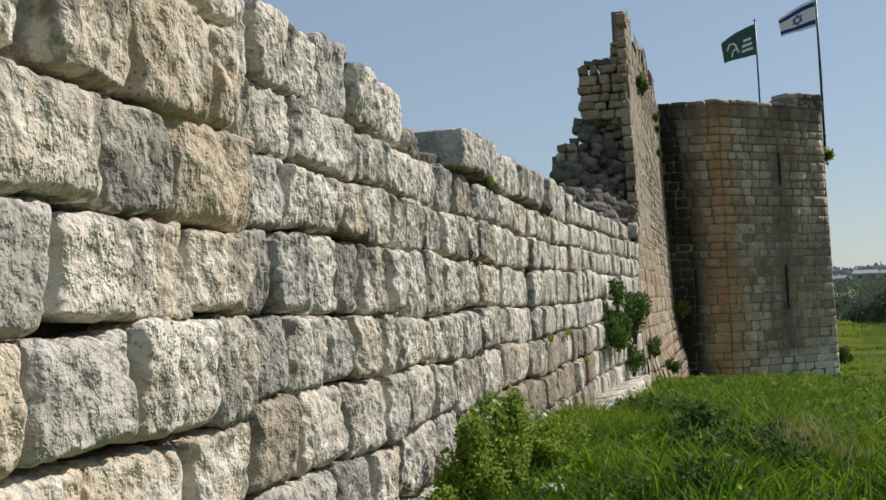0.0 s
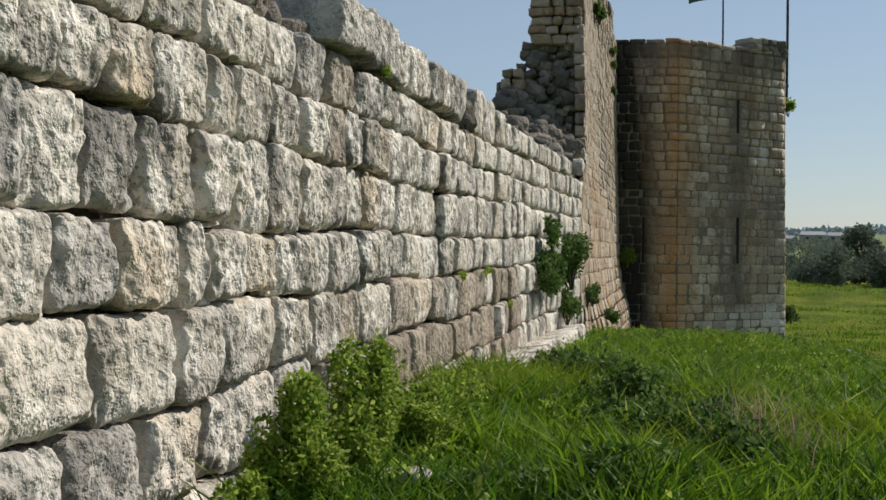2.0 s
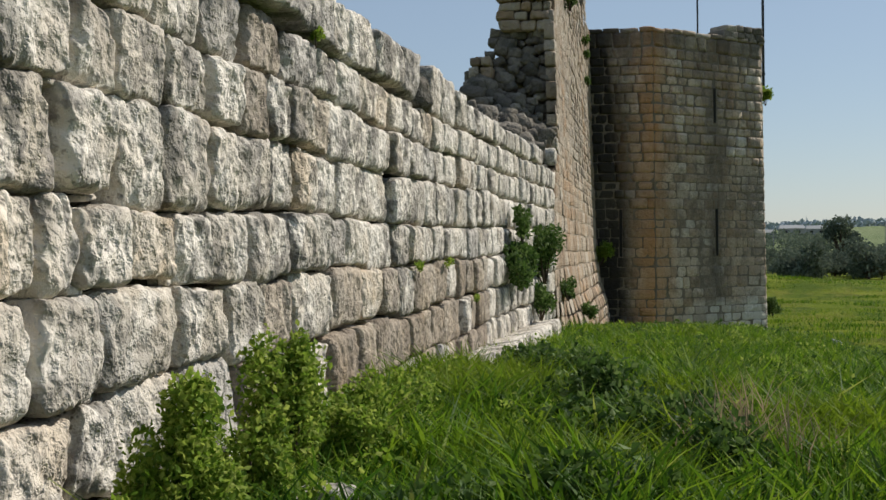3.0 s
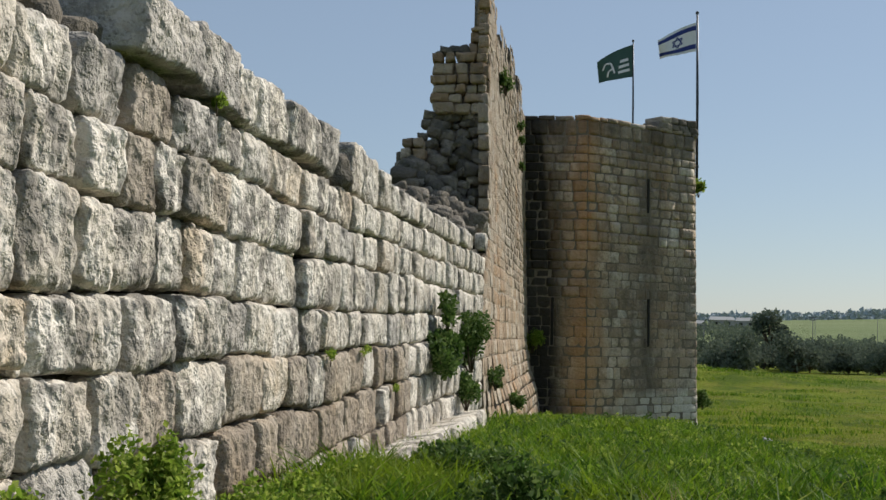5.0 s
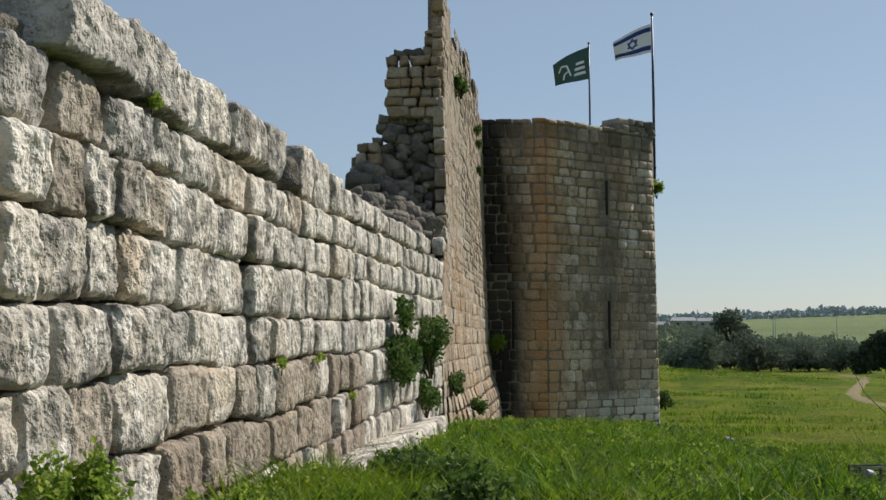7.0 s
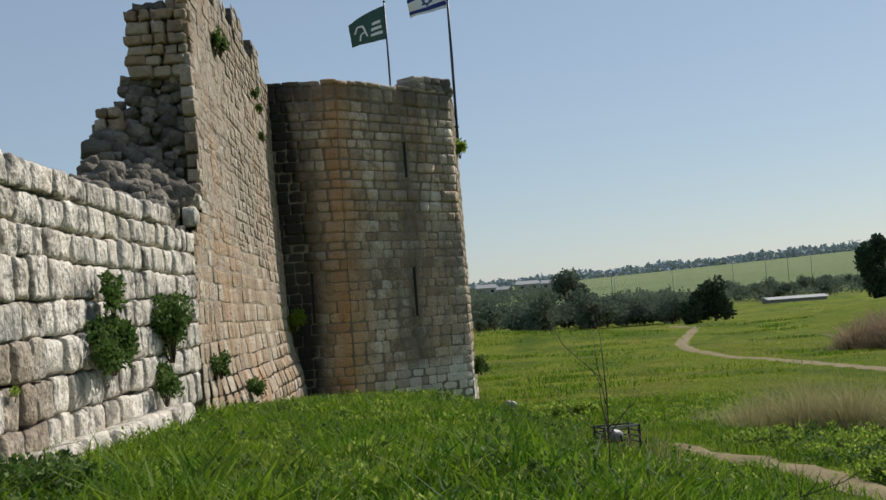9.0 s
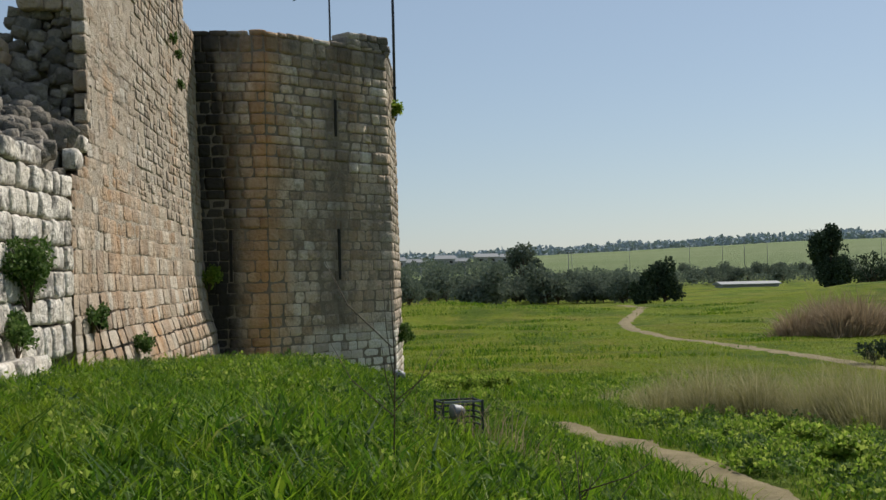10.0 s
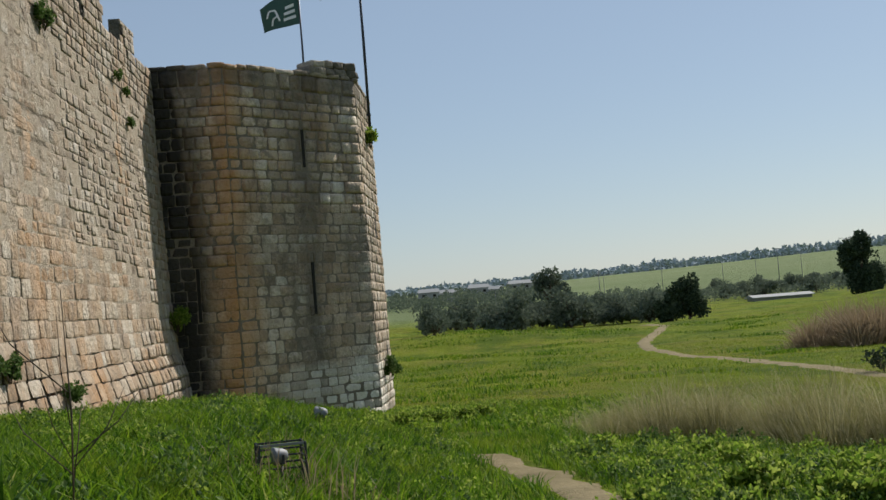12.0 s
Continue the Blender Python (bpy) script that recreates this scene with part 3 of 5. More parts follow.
def masonry(parent, cells, place, mat, count, key, name="ashlar", relief=0.035, back=0.12, seed=3):
    """cells: (u0, u1, v0, v1); place(u, v): pose of the face there. The count cells of lowest key are parts, the rest one mesh."""
    r = random.Random(seed)
    meshes = [mesh_of(name, v, f, mat) for v, f in LIB]
    cells = sorted(cells, key=key)
    rest = []
    for i, (u0, u1, v0, v1) in enumerate(cells):
        gap = r.uniform(0.006, 0.018)
        k = r.randrange(len(LIB))
        m = place((u0 + u1) / 2, (v0 + v1) / 2) @ Matrix.Translation((r.uniform(-0.018, 0.012), 0, 0)) @ Matrix.Diagonal((relief * r.uniform(0.6, 1.5), (u1 - u0 - gap), (v1 - v0 - gap) * r.choice((1, 1, 1, 1)), 1))
        if i < count:
            part(name, meshes[k], parent, "", m)
        else:
            v, f = LIB[k]
            rest.append(([tuple(m @ Vector(q)) for q in v], f))
    if rest:
        tagged(part(name + "_field", mesh_of(name + "_field", *merge(rest), mat), parent), kind="stuff")


def cut_courses(u0, u1, v0, v1, hs, ws, r, inside=None):
    cells, v = [], v0
    while v < v1 - 0.1:
        h = r.uniform(*hs)
        top = min(v1, v + h)
        if v1 - top < 0.12:
            top = v1
        u = u0 - r.uniform(0, ws[0])
        while u < u1:
            e = u + r.uniform(*ws) * (1.25 if r.random() < 0.15 else 1)
            a, b = max(u0, u), min(u1, e)
            if u1 - b < 0.12:
                b = e = u1
            if b - a > 0.08 and (inside is None or inside((a + b) / 2, (v + top) / 2)):
                j = 0.014 * math.sin(a * 1.3 + v * 2.1)
                if v > 2.6 and r.random() < 0.14 and top - v > 0.2:
                    k = v + (top - v) * r.uniform(0.4, 0.6)
                    cells += [(a, b, v + j, k + j), (a, b, k + j, top + j)]
                else:
                    cells.append((a, b, v + j + r.uniform(-0.012, 0.012), top + j + r.uniform(-0.012, 0.012)))
            u = e
        v = top
    return cells


# curtain wall: y along, z up, slightly battered
def wall_face_x(z, y=40.0):
    x = float(np.interp(z, [-1.6, -0.2, 0.35, 1.2, 3.0, 6.0, 9.0], [-1.28, -1.42, -1.62, -1.74, -1.80, -1.90, -1.93]))
    return x + (min(x, -1.79) - x) * float(1 - smooth((y - 25) / 5))


def end_y(z):
    return float(np.interp(z, [-1, 2.7, 3.1, 3.6, 5.3, 6.9, 9], [26.1, 26.1, 27.0, 27.6, 27.8, 28.0, 28.2]))


def crest(y):
    for a, b, z in ((28.0, 29.8, 8.35), (31.3, 33.2, 8.3), (34.5, 36.4, 8.75), (38.3, 39.8, 8.85)):
        if a <= y <= b:
            return z
    return float(np.interp(y, [28, 31, 36, 42], [8.0, 7.75, 8.1, 8.1])) + 0.1 * math.sin(y * 2.3)


r2 = random.Random(21)
lower = cut_courses(26.2, 42.0, -1.5, 2.6, (0.29, 0.38), (0.28, 0.62), r2, lambda u, v: v > -0.5 - 0.06 * (u - 26) and u > end_y(v))
upper = cut_courses(26.2, 42.0, 2.6, 8.7, (0.15, 0.29), (0.17, 0.5), r2, lambda u, v: v < crest(u) and u > end_y(v))
curtain = tagged(new("wall_curtain"), "tall ruined fortress wall of tan limestone blocks with a broken end", "wall", kind="structure")


def place_wall(u, v):
    lean = math.degrees(math.atan2(wall_face_x(v + 0.15, u) - wall_face_x(v - 0.15, u), 0.3))
    return pose(wall_face_x(v, u), u, v, 0, lean, 0)


tan_cells, pale_cells = [], []
for c in lower + upper:
    mid = noise.noise((c[0] * 0.35, c[2] * 0.35, 4.0)) * 0.9 + noise.noise((c[0] * 3, c[2] * 3, 9.0)) * 0.6
    (tan_cells if c[2] < 2.9 + 2.4 * mid else pale_cells).append(c)
masonry(curtain, tan_cells, place_wall, M_TAN, 300, lambda c: c[0] + 3 * abs(c[2] - 1.5), "ashlar", 0.014, seed=8)
masonry(curtain, pale_cells, place_wall, M_UPPER, 300, lambda c: c[0], "small_stone", 0.009, seed=9)
# core behind the facing, stepped with the broken end
def rake(levels, face_off, back_x):
    """A core that follows the broken end and the batter of the face."""
    v, f = [], []
    for z in levels:
        for x, yy in ((wall_face_x(z, 26) - face_off, end_y(z) + 0.3), (back_x, end_y(z) + 0.3), (back_x, 43.0), (wall_face_x(z, 43) - face_off, 43.0)):
            v.append((x, yy, z))
    for k in range(len(levels) - 1):
        for i in range(4):
            a, b = k * 4 + i, k * 4 + (i + 1) % 4
            f.append((a, b, b + 4, a + 4))
    f.append(tuple(range((len(levels) - 1) * 4, len(levels) * 4)))
    return v, f


part("core", mesh_of("curtain_core", *merge([rake([-1.6, 0.3, 1.2, 2.7, 3.1, 3.6, 4.6], 0.003, -3.5), rake([4.5, 5.15], 0.003, -3.5), rake([5.0, 5.7, 6.85], 0.003, -2.95), rake([6.6, 7.2, 7.85], 0.02, -2.25)]), M_MORTAR, False), curtain, "mortared rubble core")
mer = []
for a, b, z in ((28.25, 29.7, 8.25), (31.4, 33.1, 8.2), (34.6, 36.3, 8.65), (38.4, 39.7, 8.75)):
    mer.append(box(-2.25, -1.98, a, b, 7.5, z))
part("merlon_core", mesh_of("merlon_core", *merge(mer), M_RUBBLE, False), curtain)


def rubble(parent, name, spots, r, mat, count_parts):
    lumps = []
    for i, (x, y, z, s) in enumerate(spots):
        v, f = stone(s * r.uniform(1.0, 1.6), s, s * 0.45, s * 0.5, r, 6, 5, 0.02, s * 0.25, 0.12)
        m = pose(x, y, z, r.uniform(-25, 25), r.uniform(-25, 25), r.uniform(-130, -50))
        if i < count_parts:
            part("rubble_stone", mesh_of("rubble_stone", v, f, mat), parent, "", m)
        else:
            lumps.append(([tuple(m @ Vector(q)) for q in v], f))
    if lumps:
        tagged(part(name, mesh_of(name, *merge(lumps), mat), parent), kind="stuff")


# the broken end: a dressed shoulder and pinnacle above, bare rubble core below, fallen stone at its foot
r3 = random.Random(33)


def end_course(z0, z1, x0, x1, y, hs, ws, mat, name):
    """Roughly coursed stones that face the near side, between two heights."""
    z = z0
    while z < z1 - 0.06:
        h = min(r3.uniform(*hs), z1 - z)
        x = x0 + r3.uniform(-0.05, 0.06)
        while x < x1 - 0.06:
            w_ = min(r3.uniform(*ws), x1 - x)
            v, f = stone(w_ - 0.02, h - 0.015, 0.05, 0.35, r3, 8, 7, 0.022, 0.03, 0.08, 6, (0.1, 0.3))
            part(name, mesh_of(name, v, f, mat), curtain, "", pose(x + w_ / 2, y + r3.uniform(-0.05, 0.04), z + h / 2, 0, r3.uniform(-3, 3), -90 + r3.uniform(-4, 4)))
            x += w_
        z += h


end_course(5.72, 6.95, -3.02, -1.93, 27.72, (0.17, 0.27), (0.18, 0.48), M_TAN, "end_stone")
end_course(4.25, 5.2, -3.6, -3.1, 27.35, (0.2, 0.34), (0.2, 0.36), M_TAN, "end_stone")
end_course(6.95, 7.5, -2.3, -1.93, 27.95, (0.17, 0.26), (0.14, 0.3), M_TAN, "end_stone")
end_course(7.5, 8.1, -2.16, -1.93, 28.05, (0.18, 0.28), (0.14, 0.2), M_TAN, "end_stone")
end_spots = [(-2.75, 27.85, 6.98, 0.2), (-2.5, 27.9, 7.0, 0.22), (-2.62, 28.0, 7.05, 0.2), (-2.9, 27.9, 6.95, 0.16)]
z = 2.85
while z < 5.8:      # the ragged core, thrusting out to the back at its foot
    x0 = float(np.interp(z, [3.0, 4.4, 5.1, 5.25, 5.8], [-3.55, -3.55, -3.5, -3.2, -3.02]))
    x = x0
    while x < -2.0:
        s_ = r3.uniform(0.12, 0.30)
        out = (0.75 * r3.random() if x < -2.6 else 0.25 * r3.random()) * float(np.interp(z, [3, 4.2, 5.6], [1.0, 0.7, 0.15]))
        end_spots.append((x, end_y(z) + 0.12 - out, z + r3.uniform(-0.06, 0.06), s_))
        x += s_ * 1.15
    z += 0.19
for _ in range(210):   # fallen stones on the bank in front of the broken end
    y, x = r3.uniform(23.9, 27.5), r3.uniform(-3.45, -2.1)
    k = (x + 3.45) / 1.45
    end_spots.append((x, y, 2.62 + (y - 23.9) / 3.8 * (2.3 - 1.4 * k) + r3.uniform(0.0, 0.12), r3.uniform(0.13, 0.36)))
part("rubble_bank", mesh_of("rubble_bank", [(-3.4, 23.9, 2.6), (-2.2, 23.9, 2.6), (-3.45, 27.7, 2.6), (-2.05, 27.7, 2.6), (-3.45, 27.7, 4.9), (-2.0, 27.7, 3.5)], [(0, 1, 5, 4), (0, 4, 2), (1, 3, 5), (2, 4, 5, 3), (0, 2, 3, 1)], M_RUBBLE, False), curtain, "earth and rubble fallen from the wall")
rubble(curtain, "rubble", end_spots, r3, M_RUBBLE, 200)
# quoins up the broken corner
qz = 2.95
while qz < 8.0:
    h = r3.uniform(0.24, 0.34)
    ly = r3.uniform(0.22, 0.6)
    v, f = stone(ly, h - 0.01, 0.02, 0.2, r3, 6, 5, 0.012, 0.03, 0.08)
    part("quoin", mesh_of("quoin", v, f, M_GREY if qz < 3.5 else r3.choice((M_TAN, M_UPPER, M_UPPER))), curtain, "", pose(wall_face_x(qz, 27) - 0.01, end_y(qz) + ly / 2 - 0.12 + r3.uniform(-0.06, 0.12), qz + h / 2, 0, 0, r3.uniform(-2, 2)))
    qz += h
# rubble on the low wall where its top blocks are gone
gap_spots = [(r3.uniform(-2.9, -2.15), r3.uniform(7.7, 9.3), 2.62 + 0.12 * r3.random(), r3.uniform(0.12, 0.3)) for _ in range(26)] + [(r3.uniform(-2.9, -2.2), r3.uniform(13.7, 14.7), 2.66 + 0.15 * r3.random(), r3.uniform(0.15, 0.35)) for _ in range(16)]
rubble(low_wall, "rubble", gap_spots, r3, M_RUBBLE, 20)
# the ledge at the wall's foot
for k in range(11):
    y = 15.2 + k * 0.8
    v, f = stone(0.78, 0.34, 0.04, 0.45, r3, 8, 6, 0.012, 0.03, 0.05)
    part("footing_block", mesh_of("footing_block", v, f, M_GREY), low_wall, "", pose(-1.50 + r3.uniform(-0.03, 0.03), y, 0.15 - 0.008 * k, 0, -8, r3.uniform(-3, 3)))


# ---- the octagonal tower ----

TOP, FOOT = 8.10, -2.7
tower = tagged(new("tower"), "octagonal stone fortress tower with dark weathering and arrow slits", "tower", kind="structure")


ARRIS = [(-3.0, 41.83), (0.02, 41.83), (3.52, 45.24), (3.87, 49.6)]      # plan of the faces that stand free
LENGTH = [math.dist(p, q) for p, q in zip(ARRIS, ARRIS[1:])]


def tower_place(face):
    """The face's own pose: x outward, y along it, z up; the tower widens a little towards its foot."""
    (x0, y0), (x1, y1) = ARRIS[face], ARRIS[face + 1]
    an = math.degrees(math.atan2(y1 - y0, x1 - x0)) - 90
    return lambda u, v: pose((x0 + x1) / 2, (y0 + y1) / 2, v, 0, 0, an) @ pose(0.013 * (8 - v), u * (1 + 0.0022 * (8 - v)), 0)


SLITS = {0: [(0.48, 1.15, 2.6)], 1: [(0.22, 5.4, 6.5), (0.22, 1.15, 2.65)], 2: [(0.6, 3.5, 4.2), (1.0, -0.75, 0.0)]}
cores = []
r4 = random.Random(44)
all_cells = {}
levels, v = [], FOOT
while v < TOP - 0.05:
    h = r4.uniform(0.25, 0.36)
    levels.append((v, min(TOP, v + h) if TOP - v - h > 0.15 else TOP))
    v = levels[-1][1]
for face in (0, 1, 2):
    cells = []
    for a, b in levels:
        u = -LENGTH[face] / 2
        while u < LENGTH[face] / 2 - 0.05:
            e = min(LENGTH[face] / 2, u + r4.uniform(0.28, 0.62) * (1.5 if r4.random() < 0.08 else 1))
            if LENGTH[face] / 2 - e < 0.2:
                e = LENGTH[face] / 2
            pieces = [(u, e)]
            for su, s0, s1 in SLITS.get(face, []):
                if b > s0 and a < s1:
                    hw = 0.055 if face < 2 else 0.16
                    nxt = []
                    for p, q in pieces:
                        if q <= su - hw or p >= su + hw:
                            nxt.append((p, q))
                        else:
                            nxt += [(p, su - hw), (su + hw, q)]
                    pieces = [(p, q) for p, q in nxt if q - p > 0.07]
            cells += [(p, q, a, b) for p, q in pieces]
            u = e
    all_cells[face] = cells
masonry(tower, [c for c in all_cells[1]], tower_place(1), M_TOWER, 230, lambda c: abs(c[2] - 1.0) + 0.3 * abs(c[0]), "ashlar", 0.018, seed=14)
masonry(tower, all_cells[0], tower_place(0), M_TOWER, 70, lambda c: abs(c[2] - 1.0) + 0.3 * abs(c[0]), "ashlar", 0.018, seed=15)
masonry(tower, all_cells[2], tower_place(2), M_TOWER, 0, lambda c: c[2], "ashlar", 0.018, seed=16)
ov, of = [], []
for z in (FOOT - 0.6, TOP - 0.02):
    g = 0.013 * (8 - z) - 0.008
    ring = [(-3.0, 41.83 - g), (0.02 + 0.41 * g, 41.83 - g), (3.52 + 0.98 * g, 45.24 - 0.45 * g), (3.87 + g, 49.6), (1.0, 53.0), (-3.0, 53.0)]
    ov += [(x, y, z) for x, y in ring]
n6 = len(ring)
for k in range(n6):
    of.append((k, (k + 1) % n6, n6 + (k + 1) % n6, n6 + k))
of.append(tuple(range(n6, 2 * n6)))
part("core", mesh_of("tower_core", ov, of, M_TOWERMORTAR, False), tower, "mortar between the blocks")
# the core is solid: a near-black plate paints each slit's inner shade
for face, sl in SLITS.items():
    for su, s0, s1 in sl:
        hw = 0.045 if face < 2 else 0.13
        v, f = box(-0.03, 0.012, -hw, hw, -(s1 - s0) / 2, (s1 - s0) / 2)
        part("arrow_slit", mesh_of("arrow_slit", v, f, M_VOID, False), tower, "narrow arrow slit, its inner shade painted near black", tower_place(face)(su, (s0 + s1) / 2) @ Matrix.Translation((0.004, 0, 0)))
# uneven coping and the stump of the parapet
r5 = random.Random(55)
for face in (0, 1, 2):
    u = -LENGTH[face] / 2
    while u < LENGTH[face] / 2:
        wv = r5.uniform(0.35, 0.7)
        v, f = stone(min(wv, LENGTH[face] / 2 - u + 0.05), 0.16, 0.05, 0.5, r5, 5, 4, 0.01, 0.02, 0.05)
        part("coping_stone", mesh_of("coping_stone", v, f, M_TOWER), tower, "", tower_place(face)(u + wv / 2, TOP + 0.05 + r5.uniform(-0.02, 0.03)))
        u += wv
for k in range(2):      # stump of the parapet over the far arris
    u = LENGTH[1] / 2 - 1.75 + 0.12 * k
    while u < LENGTH[1] / 2 - 0.05 - 0.2 * k:
        wv = r5.uniform(0.3, 0.55)
        v, f = stone(wv, 0.24, 0.05, 0.7, r5, 7, 6, 0.02, 0.05, 0.1)
        part("parapet_stone", mesh_of("parapet_stone", v, f, M_RUBBLE), tower, "", tower_place(1)(u + wv / 2, TOP + 0.22 + 0.2 * k + r5.uniform(-0.04, 0.02)))
        u += wv * 0.95


# ---- grass ----
nr = np.random.RandomState(7)


def off_path(x, y):
    return np.abs(x - np.interp(y, PATH_Y, PATH_X)) > 0.27 + 0.09 * np.sin(y * 3.1) * np.sin(y * 1.3 + x * 5)


def meadow_patch(name, x0, x1, y0, y1, density, h0, h1, width, lean, mat, label, keep=None, seed=1):
    rs = np.random.RandomState(seed)
    n = int((x1 - x0) * (y1 - y0) * density)
    x, y = rs.uniform(x0, x1, n), rs.uniform(y0, y1, n)
    clump = 0.5 + 0.5 * np.sin(x * 2.9 + 1.7 * np.sin(y * 1.3)) * np.sin(y * 2.2 + 1.1 * np.sin(x * 1.9))
    ok = (rs.uniform(0, 1, n) < 0.35 + 0.65 * clump) & ((y > 25.4) | off_path(x, y))
    edge = np.minimum(np.clip((x1 - x) / 1.0, 0, 1), np.clip((y - y0) / 1.2, 0.25 if y0 > 12 else 0, 1))
    ok &= rs.uniform(0, 1, n) < np.clip(edge + 0.25 * np.sin(x * 3.1) * np.sin(y * 2.7), 0, 1)
    if keep is not None:
        ok &= keep(x, y)
    x, y, clump = x[ok], y[ok], clump[ok]
    h = rs.uniform(h0, h1, len(x)) * (0.65 + 0.5 * clump)
    base = np.stack([x, y, ground_z(x, y) - 0.02], 1)
    v, f = blades(base, h, rs.uniform(0.6, 1.3, len(x)) * width, lean, rs)
    return tagged(new(name, mesh_of(name, v, f, mat, False)), label, "grass", kind="stuff")


def outside_tower(x, y):
    return ~((y > 41.8) & (x < 4.0) & (x - 0.3 < y - 41.3))


def off_walk(x, y):
    """Trodden short where people walk along the wall."""
    return np.abs(x - np.interp(y, [0, 3.9, 6.4, 8], [0, 0.1, 2.0, 4.3])) > np.where(y < 8, 0.6, 0)


meadow_patch("tall_grass", -1.75, 3.6, 4.0, 13.0, 1500, 0.14, 0.36, 0.016, 0.9, M_GRASS, "tall lush green grass below the wall", off_walk, 2)
meadow_patch("tall_grass", -1.75, 3.8, 6.5, 14.0, 130, 0.28, 0.46, 0.022, 0.9, M_GRASS, "long arching grass blades standing above the rest", off_walk, 22)
meadow_patch("tall_grass", -1.5, 5.2, 13.0, 22.0, 1000, 0.10, 0.29, 0.017, 0.9, M_GRASS, "tall lush green grass on the bank", None, 3)
meadow_patch("tall_grass", -1.5, 5.2, 22.0, 31.0, 480, 0.10, 0.28, 0.019, 0.8, M_GRASS, "green grass on the bank near the tower", None, 13)
meadow_patch("grass", -1.4, 12.0, 31.0, 47.0, 150, 0.10, 0.26, 0.03, 0.8, M_GRASS, "green meadow grass beside the tower", outside_tower, 4)
meadow_patch("grass", 3.6, 13.0, 6.0, 30.0, 450, 0.07, 0.22, 0.014, 0.9, M_GRASS, "short green grass along the path", None, 5)


meadow_patch("foot_grass", -1.9, -1.1, 10.5, 24.5, 330, 0.15, 0.42, 0.015, 0.9, M_GRASS, "rank grass along the foot of the wall", None, 23)
meadow_patch("foot_grass", -1.9, -1.3, 9.5, 19.0, 120, 0.2, 0.45, 0.012, 0.9, M_DRY, "dry stalks along the foot of the wall", None, 24)


def weed_patch(name, x0, x1, y0, y1, clumps, leaf, mat, label, seed):
    """Low broad-leaved weeds scattered in clumps through the grass."""
    rs = np.random.RandomState(seed)
    pts = []
    for _ in range(clumps):
        cx, cy = rs.uniform(x0, x1), rs.uniform(y0, y1)
        if cy < 24 and not off_path(cx, cy):
            continue
        k = rs.randint(25, 90)
        r = rs.uniform(0.08, 0.3)
        p = rs.normal(size=(k, 2)) * r * 0.55 + (cx, cy)
        hh = rs.uniform(0.05, 0.28) * np.exp(-(((p - (cx, cy)) ** 2).sum(1)) / r ** 2)
        pts.append(np.column_stack([p, ground_z(p[:, 0], p[:, 1]) + 0.03 + hh * rs.uniform(0.4, 1, k)]))
    tagged(new(name, mesh_of(name, *leaves(np.concatenate(pts), leaf, rs, 0.8), mat, False)), label, "weeds", kind="stuff")


weed_patch("weeds", -1.7, 4.2, 4.5, 14, 150, 0.028, M_DARKLEAF, "dark broad-leaved weeds among the grass", 31)
weed_patch("weeds", -1.7, 4.2, 4.5, 14, 160, 0.026, M_LEAF, "light green weeds among the grass", 32)
weed_patch("weeds", -1.5, 5.0, 14, 30, 120, 0.032, M_DARKLEAF, "dark weeds on the grassy bank", 33)
weed_patch("weeds", -1.5, 5.0, 14, 30, 160, 0.03, M_LEAF, "light green weeds on the grassy bank", 34)
weed_patch("weeds", -1.8, -1.0, 9.5, 23, 70, 0.03, M_LEAF, "light green weeds at the foot of the wall", 38)
weed_patch("weeds", 6.3, 12.0, 9, 25, 420, 0.034, M_LEAF, "lush green weeds beside the path", 35)
weed_patch("weeds", 6.3, 12.0, 9, 25, 300, 0.036, M_DARKLEAF, "dark weeds beside the path", 36)
weed_patch("weeds", 3.0, 14.0, 30, 46, 150, 0.05, M_LEAF, "weeds on the slope below the tower", 37)

meadow_patch("meadow_grass", 2.5, 40.0, 44.0, 84.0, 34, 0.05, 0.12, 0.035, 1.2, M_MEADOW, "short yellow-green grass of the open meadow", lambda x, y: outside_tower(x, y) & (np.abs(x - np.interp(y, TRAIL_Y, TRAIL_X)) > 0.6) & (x < 0.42 * y + 4), 6)


def tuft_band(cx, cy, rx, ry, n, seed):
    rs = np.random.RandomState(seed)
    x, y = cx + rs.normal(size=n) * rx, cy + rs.normal(size=n) * ry
    b = np.stack([x, y, ground_z(x, y) - 0.02], 1)
    return blades(b, rs.uniform(0.10, 0.30, n), np.full(n, 0.05), 0.8, rs)


br = random.Random(91)
bands = []
for k in range(70):
    cy = br.uniform(48, 122)
    cx = br.uniform(4.5, 0.30 * cy + 4)
    if abs(cx - float(np.interp(cy, TRAIL_Y, TRAIL_X))) > 2.5:
        bands.append(tuft_band(cx, cy, br.uniform(0.5, 2.2), br.uniform(0.15, 0.5), br.randint(50, 220), 500 + k))
tagged(new("meadow_tufts", mesh_of("meadow_tufts", *merge(bands), M_GRASS, False)), "darker tufts of longer grass across the meadow", "grass", kind="stuff")


